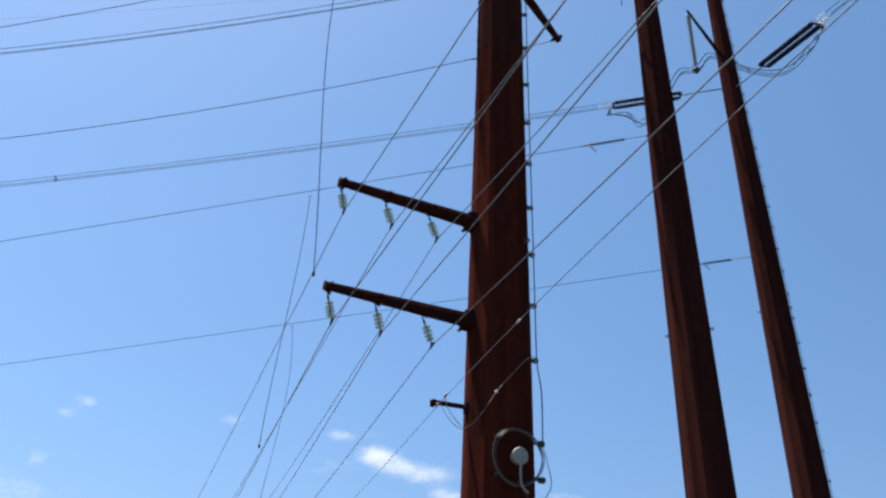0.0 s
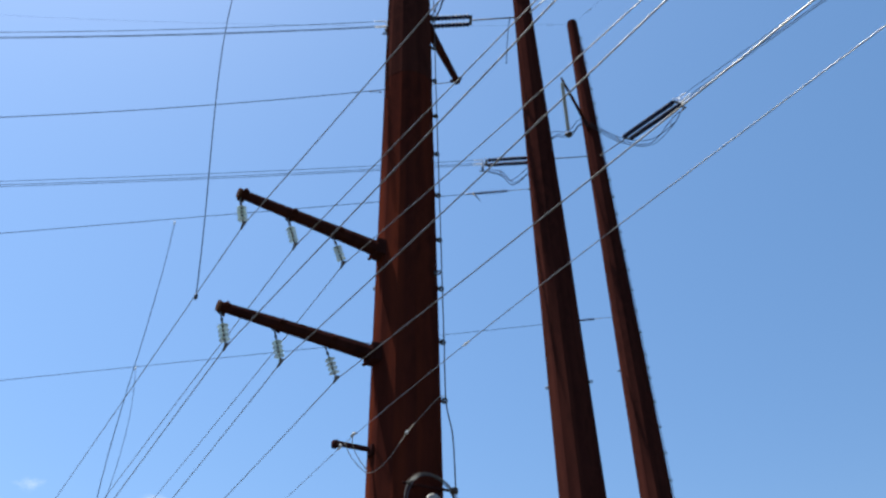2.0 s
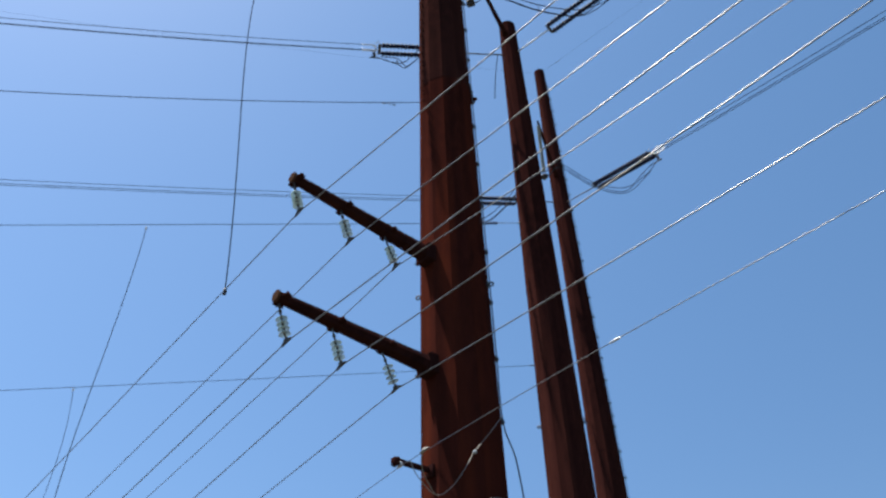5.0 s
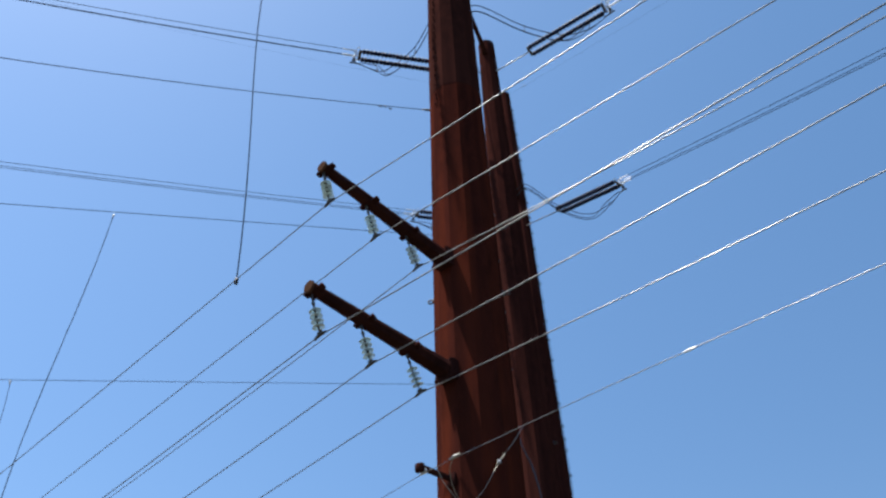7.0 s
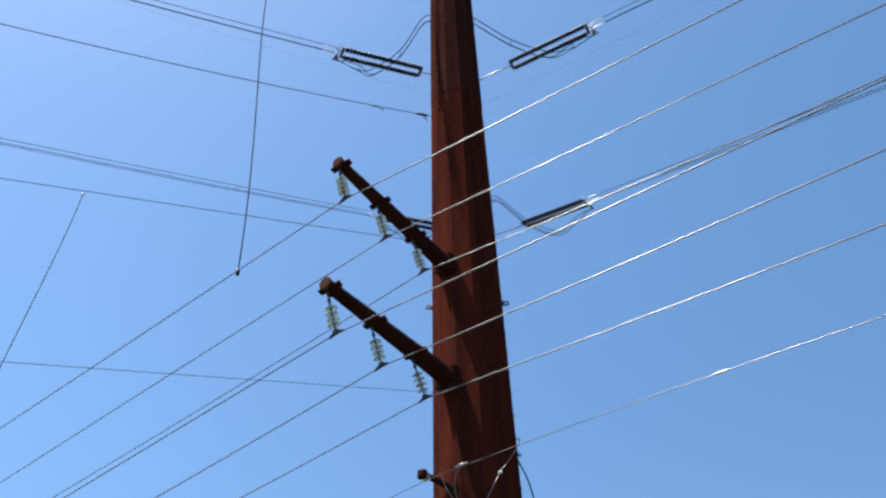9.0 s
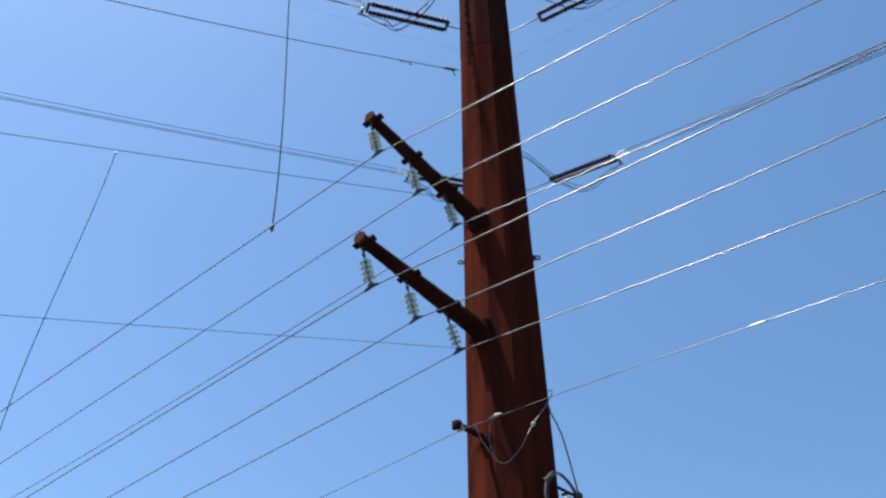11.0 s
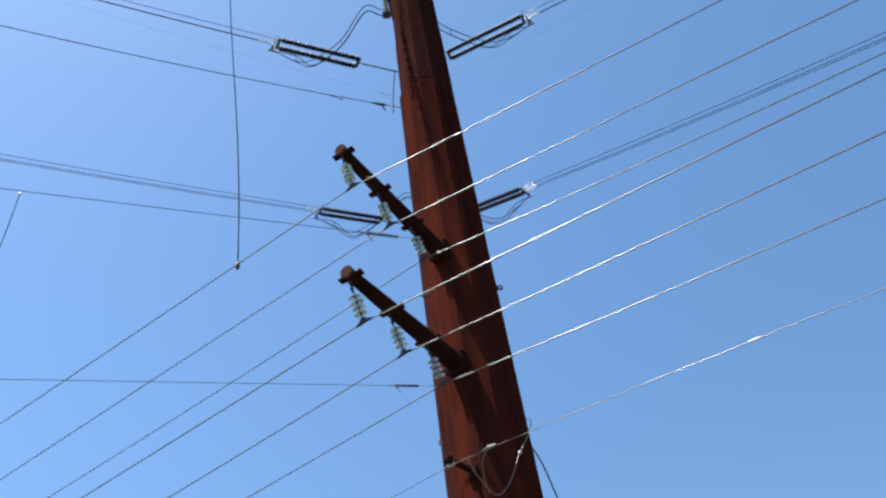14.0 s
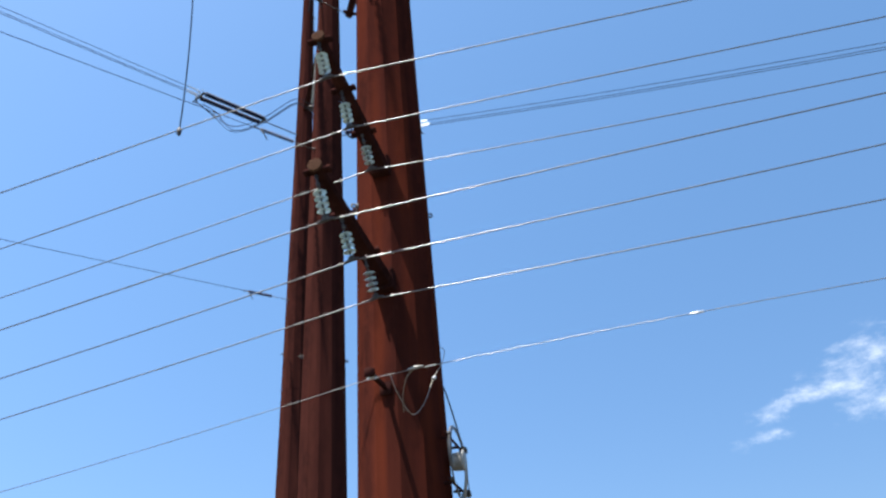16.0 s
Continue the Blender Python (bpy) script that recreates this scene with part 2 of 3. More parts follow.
def part(name, bm, material, parent, label="", smooth=True):
    """Links bm, drawn in world metres, as one mesh under a thing or a part."""
    base = BASE[parent.name]
    bm.transform(Matrix.Translation(-base))
    finish(bm, smooth)
    me = bpy.data.meshes.new(name)
    bm.to_mesh(me)
    bm.free()
    me.materials.append(material)
    ob = new(name, me)
    ob.parent = parent
    BASE[ob.name] = base
    return tagged(ob, label)


def solo(name, bm, material, base, label, category, group="", kind="", smooth=True):
    """Links bm, drawn in world metres, as a thing of one mesh."""
    bm.transform(Matrix.Translation(-Vector(base)))
    finish(bm, smooth)
    me = bpy.data.meshes.new(name)
    bm.to_mesh(me)
    bm.free()
    me.materials.append(material)
    ob = new(name, me)
    ob.location = base
    BASE[ob.name] = Vector(base)
    return tagged(ob, label, category, group, kind)


def side_axes(d):
    d = d.normalized()
    a = d.cross(Vector((0, 0, 1)))
    if a.length < 1e-3:
        a = Vector((1, 0, 0))
    a.normalize()
    return a, d.cross(a).normalized()


def tube(bm, pts, r, n=6):
    """A round wire along pts; r may be a list."""
    pts = [Vector(p) for p in pts]
    rs = r if isinstance(r, (list, tuple)) else [r] * len(pts)
    rings = []
    a = None
    for i, p in enumerate(pts):
        d = (pts[min(i + 1, len(pts) - 1)] - pts[max(i - 1, 0)]).normalized()
        if a is None:
            a, _ = side_axes(d)
        a = (a - d * a.dot(d)).normalized()
        b = d.cross(a)
        rings.append([bm.verts.new(p + (a * math.cos(2 * math.pi * k / n) + b * math.sin(2 * math.pi * k / n)) * rs[i]) for k in range(n)])
    for r0, r1 in zip(rings, rings[1:]):
        for k in range(n):
            bm.faces.new((r0[k], r0[(k + 1) % n], r1[(k + 1) % n], r1[k]))
    bm.faces.new(rings[0][::-1])
    bm.faces.new(rings[-1])
    return bm


def lathe(bm, p0, p1, profile, n=12):
    """A turned body about the line p0-p1; profile: (fraction along, radius)."""
    p0, p1 = Vector(p0), Vector(p1)
    a, b = side_axes(p1 - p0)
    rings = []
    for s, r in profile:
        c = p0.lerp(p1, s)
        rings.append([bm.verts.new(c + (a * math.cos(2 * math.pi * k / n) + b * math.sin(2 * math.pi * k / n)) * r) for k in range(n)])
    for r0, r1 in zip(rings, rings[1:]):
        for k in range(n):
            bm.faces.new((r0[k], r0[(k + 1) % n], r1[(k + 1) % n], r1[k]))
    bm.faces.new(rings[0][::-1])
    bm.faces.new(rings[-1])
    return bm


def box(bm, center, ux, uy, uz, sx, sy, sz, bevel=0.0):
    """A block with its own axes and full sizes, edges bevelled."""
    m_ = Matrix((ux, uy, uz)).transposed().to_4x4()
    m_.translation = Vector(center)
    made = bmesh.ops.create_cube(bm, size=1.0, matrix=m_ @ Matrix.Diagonal((sx, sy, sz, 1)))
    if bevel:
        es = {e for v in made["verts"] for e in v.link_edges}
        bmesh.ops.bevel(bm, geom=list(es), offset=bevel, segments=1, affect='EDGES')
    return bm


def prism(bm, cx, cy, levels, sides, turn):
    """A many-sided tapering shaft: levels of (z, radius across corners)."""
    rings = [[bm.verts.new((cx + r * math.cos(turn + 2 * math.pi * k / sides), cy + r * math.sin(turn + 2 * math.pi * k / sides), z)) for k in range(sides)] for z, r in levels]
    for r0, r1 in zip(rings, rings[1:]):
        for k in range(sides):
            bm.faces.new((r0[k], r0[(k + 1) % sides], r1[(k + 1) % sides], r1[k]))
    bm.faces.new(rings[0][::-1])
    bm.faces.new(rings[-1])
    return bm


def polar(deg, r=1.0):
    return Vector((math.cos(radians(deg)) * r, math.sin(radians(deg)) * r, 0))


def bezier(p, n=24):
    """Points of a smooth curve through the given points."""
    p = [Vector(q) for q in p]
    out = []
    for i in range(len(p) - 1):
        a, b, c, d = p[max(i - 1, 0)], p[i], p[i + 1], p[min(i + 2, len(p) - 1)]
        for k in range(n):
            t = k / n
            out.append(0.5 * (2 * b + (c - a) * t + (2 * a - 5 * b + 4 * c - d) * t * t + (3 * b - a - 3 * c + d) * t ** 3))
    return out + [p[-1]]


Z = Vector((0, 0, 1))

# ------------------------------------------------------------------ ground
bm = bmesh.new()
bmesh.ops.create_grid(bm, x_segments=48, y_segments=48, size=2400.0)
for v in bm.verts:
    d = math.hypot(v.co.x, v.co.y)
    v.co.z = 0.0 if d < 120 else 1.5 * noise.noise(v.co * 0.004)
solo("ground", bm, GROUND, (0, 0, 0), "dry grass and bare earth under the power line", "ground", kind="structure")

# ------------------------------------------------------------------ steel poles
P1, P2, P3 = Vector((0, 0, 0)), Vector((1.12, 18.27, 0)), Vector((2.25, 37.75, 0))
ARM_AZ = -121.05
SIDES, TURN = 12, radians(-80.0)


def shaft_radius(levels, z):
    for (z0, r0), (z1, r1) in zip(levels, levels[1:]):
        if z <= z1:
            return r0 + (r1 - r0) * (z - z0) / (z1 - z0)
    return levels[-1][1]


def step_ring(parent, at, out, size=0.17):
    """A forged lug with an eye, standing out from the shaft."""
    bm = bmesh.new()
    out = out.normalized()
    side = out.cross(Z)
    box(bm, at + out * 0.02, out, side, Z, 0.08, 0.1, 0.2, 0.008)
    ring = [at + out * (0.06 + size / 2) + (out * math.cos(a) + Z * math.sin(a)) * size * 0.42 for a in [2 * math.pi * k / 10 for k in range(11)]]
    tube(bm, ring, size * 0.17, 5)
    return part("lug", bm, DARK, parent)


def cable_clip(parent, at, out, k=1.1):
    """A stand-off clip that holds the down cable."""
    bm = bmesh.new()
    out = out.normalized()
    side = out.cross(Z)
    box(bm, at + out * 0.015, out, side, Z, 0.05, 0.12 * k, 0.2 * k, 0.006)
    lathe(bm, at, at + out * 0.14 * k, [(0, 0.04 * k), (0.6, 0.04 * k), (0.6, 0.085 * k), (0.95, 0.085 * k), (1.0, 0.05 * k)], 8)
    ring = [at + out * 0.14 * k + (out * math.cos(a) + Z * math.sin(a)) * 0.075 * k for a in [2 * math.pi * k / 8 for k in range(9)]]
    tube(bm, ring, 0.03 * k, 5)
    return part("cable_clip", bm, DARK, parent)


def tapered_arm(parent, start, tip, r0, r1, name="cross_arm", sides=8, cap=True):
    """An eight-sided steel arm with its weld collar and end cap."""
    start, tip = Vector(start), Vector(tip)
    bm = bmesh.new()
    lathe(bm, start, tip, [(0, r0), (0.995, r1), (1.0, r1 * 0.96)], sides)
    arm = part(name, bm, ARM_STEEL, parent, smooth=False)
    d = (tip - start).normalized()
    side = d.cross(Z).normalized()
    up = side.cross(d)
    bm = bmesh.new()
    box(bm, start + d * 0.12, d, side, up, 0.34, r0 * 2.05, r0 * 2.2, 0.02)
    box(bm, start + d * 0.32 - up * r0 * 0.2, d, side, up, 0.05, r0 * 2.15, r0 * 2.2, 0.01)
    for sy in (-1, 1):
        for sz in (-1, 1):
            lathe(bm, start + d * 0.34 + side * sy * r0 * 0.95 + up * (sz * r0 * 0.95 - r0 * 0.2), start + d * 0.4 + side * sy * r0 * 0.95 + up * (sz * r0 * 0.95 - r0 * 0.2), [(0, 0.04), (1, 0.036)], 6)
    part("base_plate", bm, ARM_STEEL, arm, "bolted steel base plate", smooth=False)
    if cap:
        bm = bmesh.new()
        lathe(bm, tip - d * 0.02, tip + d * 0.05, [(0, r1 * 1.14), (0.9, r1 * 1.14), (1, r1 * 1.06)], sides)
        part("end_cap", bm, CUT, arm, "pale rust-brown end cap", smooth=False)
    return arm, d, side


def vang(arm, at, d, side, half):
    """A through plate that carries one insulator string."""
    bm = bmesh.new()
    box(bm, at - Z * 0.03, d, side, Z, 0.17, half * 2, 0.07, 0.01)
    for s in (-1, 1):
        lathe(bm, at + side * s * (half - 0.07) - Z * 0.1, at + side * s * (half - 0.07) + Z * 0.07, [(0, 0.045), (0.3, 0.045), (0.3, 0.07), (0.75, 0.07), (0.75, 0.045), (1, 0.045)], 6)
    box(bm, at - Z * 0.2, d, side, Z, 0.11, 0.03, 0.16, 0.006)
    return part("vang_plate", bm, ARM_STEEL, arm)


L1 = [(0.0, 1.235), (25.9, 1.0)]
U1 = [(23.2, 1.04), (25.2, 1.022), (54.0, 0.76)]
pole1 = thing("steel_pole", P1, "tall rust-brown twelve-sided weathering steel transmission pole with two side arms", "power pole", "poles of the three-pole structure")
bm = bmesh.new()
prism(bm, 0, 0, [(0.0, 1.235), (24.95, 1.0086)], SIDES, TURN)
part("lower_shaft", bm, STEEL, pole1, smooth=False)
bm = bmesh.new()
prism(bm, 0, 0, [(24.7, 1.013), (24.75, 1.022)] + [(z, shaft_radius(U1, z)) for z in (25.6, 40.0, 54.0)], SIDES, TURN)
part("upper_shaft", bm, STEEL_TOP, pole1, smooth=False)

L2 = [(0.0, 1.32), (26.0, 1.05), (53.7, 0.645)]
pole2 = thing("steel_pole", P2, "rust-brown weathering steel pole with a jumper arm near its capped top", "power pole", "poles of the three-pole structure")
bm = bmesh.new()
prism(bm, P2.x, P2.y, [(0, 1.32), (27.2, 1.045)], SIDES, TURN)
part("lower_shaft", bm, STEEL_FAR, pole2, smooth=False)
bm = bmesh.new()
prism(bm, P2.x, P2.y, [(26.9, 1.05), (26.95, 1.058), (53.3, 0.66), (53.55, 0.65), (53.7, 0.5)], SIDES, TURN)
part("upper_shaft", bm, STEEL_FAR, pole2, smooth=False)

L3 = [(0.0, 1.37), (35.0, 0.98), (70.8, 0.58)]
pole3 = thing("steel_pole", P3, "tallest rust-brown weathering steel pole with cable clips along one side", "power pole", "poles of the three-pole structure")
for nm, lv in (("lower_shaft", [(0, 1.37), (24.6, 1.1)]), ("middle_shaft", [(24.3, 1.105), (24.35, 1.113), (48.6, 0.83)]), ("upper_shaft", [(48.3, 0.835), (48.35, 0.845), (70.5, 0.585), (70.7, 0.57), (70.8, 0.44)])):
    bm = bmesh.new()
    prism(bm, P3.x, P3.y, lv, SIDES, TURN)
    part(nm, bm, STEEL_FAR, pole3, smooth=False)

# lifting lugs, in pairs on opposite sides
for pole, axis, lv, z, az1 in ((pole1, P1, L1, 15.25, 0.0), (pole2, P2, L2, 18.5, 5.0), (pole3, P3, L3, 27.5, 8.0)):
    for a in (az1, az1 + 180):
        step_ring(pole, axis + polar(a, shaft_radius(lv, z) * 0.97) + Z * z, polar(a))

# clips of the down cables
CLIP_AZ = 35.0
clips1 = [10.9 + 2.07 * k for k in range(20)]
for z in clips1:
    rr = shaft_radius(L1, z) if z < 25.6 else shaft_radius(U1, z)
    cable_clip(pole1, P1 + polar(CLIP_AZ, rr * 0.97) + Z * z, polar(CLIP_AZ))
for k in range(30):
    z = 8.0 + 2.07 * k
    cable_clip(pole3, P3 + polar(12.0, shaft_radius(L3, z) * 0.97) + Z * z, polar(12.0), 1.05)

# climbing steps on the upper shaft
for k in range(56):
    z = 23.9 + 0.29 * k
    rr = (shaft_radius(L1, z) if z < 25.6 else shaft_radius(U1, z)) * 0.965
    a = -131.0 + (1.5 if k % 2 else -1.5)
    bm = bmesh.new()
    p = polar(a, rr) + Z * z
    lathe(bm, p, p + polar(a, 0.07), [(0, 0.05), (0.35, 0.05), (0.35, 0.026), (0.8, 0.026), (0.8, 0.04), (1, 0.04)], 6)
    part("step_bolt", bm, ARM_STEEL, pole1)

# arms of the first pole
TIP_U, TIP_L = Vector((-3.23, -5.37, 16.30)), Vector((-3.24, -5.40, 12.22))
for tip, zb in ((TIP_U, 16.10), (TIP_L, 12.10)):
    r_in = shaft_radius(L1, zb) * 0.93
    start = polar(ARM_AZ, r_in) + Z * zb
    arm, d, side = tapered_arm(pole1, start, tip, 0.28, 0.15)
    for s in (6.14, 4.45, 2.75):
        f_ = (s - r_in) / ((tip - start).length)
        vang(arm, start.lerp(tip, f_), d, side, 0.40 - 0.014 * s)
arm, d, side = tapered_arm(pole1, P1 + Vector((0.0, 0.9, 30.98)), (-0.04, 5.92, 30.96), 0.27, 0.165)
vang(arm, Vector((-0.04, 5.75, 30.95)), d, side, 0.32)
tapered_arm(pole2, P2 + polar(-101.5, 0.6) + Z * 51.75, (-0.43, 10.5, 52.1), 0.2, 0.1, "jumper_arm", cap=False)
tapered_arm(pole3, P3 + polar(-93.5, 0.78) + Z * 53.6, (1.8, 27.55, 51.75), 0.2, 0.1, "jumper_arm", cap=False)

# short bracket for the neutral wire
NEUTRAL = Vector((-1.21, -1.79, 8.92))
n_az = math.degrees(math.atan2(-1.86, -1.27))
bm = bmesh.new()
nd, ns = polar(n_az), polar(n_az).cross(Z)
a0 = polar(n_az, 1.1) + Z * 9.02
a1 = polar(n_az, 2.32) + Z * 9.02
box(bm, (a0 + a1) / 2, nd, ns, Z, 1.24, 0.1, 0.07, 0.006)
box(bm, (a0 + a1) / 2 + Z * 0.06, nd, ns, Z, 1.24, 0.04, 0.1, 0.004)
box(bm, a0 + nd * 0.06, nd, ns, Z, 0.08, 0.3, 0.34, 0.012)
box(bm, a1 - nd * 0.04, nd, ns, Z, 0.12, 0.24, 0.2, 0.015)
nb = part("neutral_bracket", bm, ARM_STEEL, pole1)
bm = bmesh.new()
box(bm, a1 + nd * 0.04, nd, ns, Z, 0.03, 0.18, 0.2, 0.01)
part("end_plate", bm, ARM_STEEL, nb)
bm = bmesh.new()
box(bm, NEUTRAL + Z * 0.05, polar(-37.0), polar(53.0), Z, 0.16, 0.07, 0.13, 0.015)
lathe(bm, NEUTRAL - polar(-37.0, 0.13), NEUTRAL + polar(-37.0, 0.13), [(0, 0.02), (0.15, 0.034), (0.85, 0.034), (1, 0.02)], 8)
part("wire_clamp", bm, ZINC, nb, "pale galvanised wire clamp")

# ------------------------------------------------------------------ glass suspension strings
GLASS_LEN = 1.06


def glass_string():
    """A string of four glass discs hanging from the origin."""
    root = thing("suspension_insulator", (0, 0, 0), "green-tinted glass disc insulator string hanging from a steel arm", "insulator", "glass strings on the side arms")
    bm = bmesh.new()
    tube(bm, [(0, 0, 0.06), (0, 0, -0.34)], 0.022, 6)
    lathe(bm, (0, 0, -0.13), (0, 0, -0.24), [(0, 0.03), (0.2, 0.042), (0.8, 0.042), (1, 0.03)], 8)
    for s in (-1, 1):
        tube(bm, [(s * 0.03, 0, 0.06), (s * 0.034, 0, -0.03), (s * 0.0, 0, -0.09)], 0.012, 5)
    part("shackle", bm, DARK, root)
    top, pitch = -0.32, 0.146
    for k in range(4):
        z = top - k * pitch
        bm = bmesh.new()
        n = 16
        prof = [(0.036, -0.03), (0.07, -0.038), (0.122, -0.052), (0.148, -0.072), (0.149, -0.086), (0.136, -0.084), (0.116, -0.07), (0.1, -0.086), (0.08, -0.07), (0.06, -0.086), (0.038, -0.062)]
        rings = [[bm.verts.new((r * math.cos(2 * math.pi * i / n), r * math.sin(2 * math.pi * i / n), z + h)) for i in range(n)] for r, h in prof]
        for r0, r1 in zip(rings, rings[1:] + rings[:1]):
            for i in range(n):
                bm.faces.new((r0[i], r0[(i + 1) % n], r1[(i + 1) % n], r1[i]))
        disc = part("glass_disc", bm, GLASS, root, "pale green toughened glass disc")
        bm = bmesh.new()
        lathe(bm, (0, 0, z + 0.0), (0, 0, z - pitch), [(0, 0.026), (0.05, 0.05), (0.3, 0.056), (0.42, 0.036), (0.5, 0.034), (0.54, 0.02), (1, 0.02)], 8)
        part("metal_cap", bm, DARK, disc)
    zb = top - 4 * pitch
    bm = bmesh.new()
    tube(bm, [(0, 0, zb + 0.02), (0, 0, -GLASS_LEN + 0.03)], 0.018, 6)
    tube(bm, [(-0.2, 0, -GLASS_LEN - 0.012), (-0.1, 0, -GLASS_LEN + 0.012), (0.1, 0, -GLASS_LEN + 0.012), (0.2, 0, -GLASS_LEN - 0.012)], [0.03, 0.042, 0.042, 0.03], 8)
    box(bm, (0, 0, -GLASS_LEN + 0.06), Vector((1, 0, 0)), Vector((0, 1, 0)), Z, 0.16, 0.035, 0.11, 0.008)
    part("suspension_clamp", bm, DARK, root)
    return root


HANG = [Vector((-2.99, -5.23, 15.07)), Vector((-2.11, -3.71, 14.99)), Vector((-1.20, -2.26, 14.90)),
        Vector((-2.95, -5.19, 10.96)), Vector((-2.10, -3.79, 10.91)), Vector((-1.17, -2.25, 10.85))]
ARM_AT = [(6.2, 16.08), (4.56, 16.0), (2.9, 15.93), (6.2, 12.0), (4.56, 11.94), (2.9, 11.9)]
first = None
for low, (s, zt) in zip(HANG, ARM_AT):
    d = (polar(ARM_AZ, s) + Z * zt - low).normalized()
    top = low + d * GLASS_LEN
    x = polar(-32.0)
    x = (x - d * x.dot(d)).normalized()
    y = d.cross(x)
    m_ = Matrix((x, y, d)).transposed().to_4x4()
    m_.translation = top
    if first is None:
        first = glass_string()
        first.matrix_basis = m_
    else:
        copy_thing(first, m_)


# ------------------------------------------------------------------ wires
def run(a, az_, s, c, length, bend=45.0, late=None, h=0.0, v=0.0, start=0.0, n=70):
    """Points of a hanging wire that leaves a on the bearing az_ with slope s and curve c."""
    a = Vector(a)
    d, across = polar(az_), polar(az_ + 90)
    out = []
    for k in range(n + 1):
        q = start + (length - start) * (k / n) ** 1.3
        z = s * q + c * q * q
        if late is not None and q > bend:
            z += (late - c) * (q - bend) ** 2
        out.append(a + d * q + across * h + Z * (z + v))
    return out


def wire(name, pts, r, material, label, group="", n=7):
    bm = bmesh.new()
    tube(bm, pts, r, n)
    return solo(name, bm, material, pts[0], label, "power line", group)


RIGHT = [(-29.8, -0.0012, 0.00056), (-30.8, -0.0092, 0.00002), (-30.93, -0.0424, 0.00175), (-31.1, 0.0333, -0.00002), (-32.4, 0.0072, 0.00097), (-33.3, -0.0138, 0.00067)]
LEFT = [(149.0, -0.1636, 0.00018), (148.4, -0.149, -0.00026), (146.5, -0.138, 0.00081), (147.0, -0.1314, -0.00009), (145.4, -0.1263, 0.00073), (146.25, -0.1326, 0.00072)]
for low, (ra, rs, rc), (la, ls, lc) in zip(HANG, RIGHT, LEFT):
    left = run(low, la, ls, lc, 150.0, 55.0, 0.0013)
    right = run(low, ra, rs, rc, 150.0, 40.0, 0.0003)
    wire("conductor", left[::-1] + right[1:], 0.0155, WIRE, "bare stranded aluminium conductor slung under a glass insulator", "conductors on the side arms", 10)


def right_at(a, q):
    """A point of the neutral wire, q metres along its rise."""
    return a + polar(-39.55, q) + Z * (-0.0112 * q - 0.002 * q * q)


left = run(NEUTRAL, 146.45, -0.141, 0.00157, 100.0, 60.0, 0.0012)
right = run(NEUTRAL, -39.55, -0.0112, -0.002, 110.0, 28.0, 0.0006)
wire("neutral_wire", left[::-1] + right[1:], 0.009, WIRE, "thin bare neutral wire clamped to a short bracket")
bm = bmesh.new()
sp0, sp1 = right_at(NEUTRAL, 7.42), right_at(NEUTRAL, 7.72)
lathe(bm, sp0, sp1, [(0, 0.013), (0.12, 0.022), (0.42, 0.025), (0.5, 0.03), (0.58, 0.025), (0.88, 0.022), (1, 0.013)], 8)
solo("splice_sleeve", bm, ZINC, sp0, "bright compression splice sleeve on a thin bare wire", "splice sleeve")


# ------------------------------------------------------------------ strain assemblies of the main circuit
def shed_string(bm, p0, p1, count, r_shed, r_core=0.03, n=12):
    """A string of discs between p0 and p1."""
    prof = [(0.0, r_core)]
    for k in range(count):
        s = (k + 0.5) / count
        w = 1.0 / count
        prof += [(s - 0.36 * w, r_core), (s - 0.3 * w, r_core * 1.6), (s - 0.12 * w, r_shed * 0.72), (s + 0.04 * w, r_shed), (s + 0.14 * w, r_shed * 0.96), (s + 0.12 * w, r_core * 1.2)]
    prof.append((1.0, r_core))
    lathe(bm, p0, p1, prof, n)


BUNDLE = [(-0.23, 0.2), (0.23, 0.2), (0.0, -0.2)]
GAP = 0.36


def bundle_spacer(p, d, across):
    """A three-way spacer that holds a wire bundle apart."""
    root = thing("bundle_spacer", p, "dark three-way spacer clamped on a wire bundle", "spacer", "bundle spacers")
    ends = [p + across * h + Z * v for h, v in BUNDLE]
    bm = bmesh.new()
    for i in range(3):
        tube(bm, [ends[i], ends[(i + 1) % 3]], 0.035, 6)
    part("spacer_frame", bm, DARK, root)
    for e in ends:
        bm = bmesh.new()
        lathe(bm, e - d * 0.1, e + d * 0.1, [(0, 0.04), (0.2, 0.06), (0.8, 0.06), (1, 0.04)], 8)
        part("wire_clamp", bm, DARK, root)


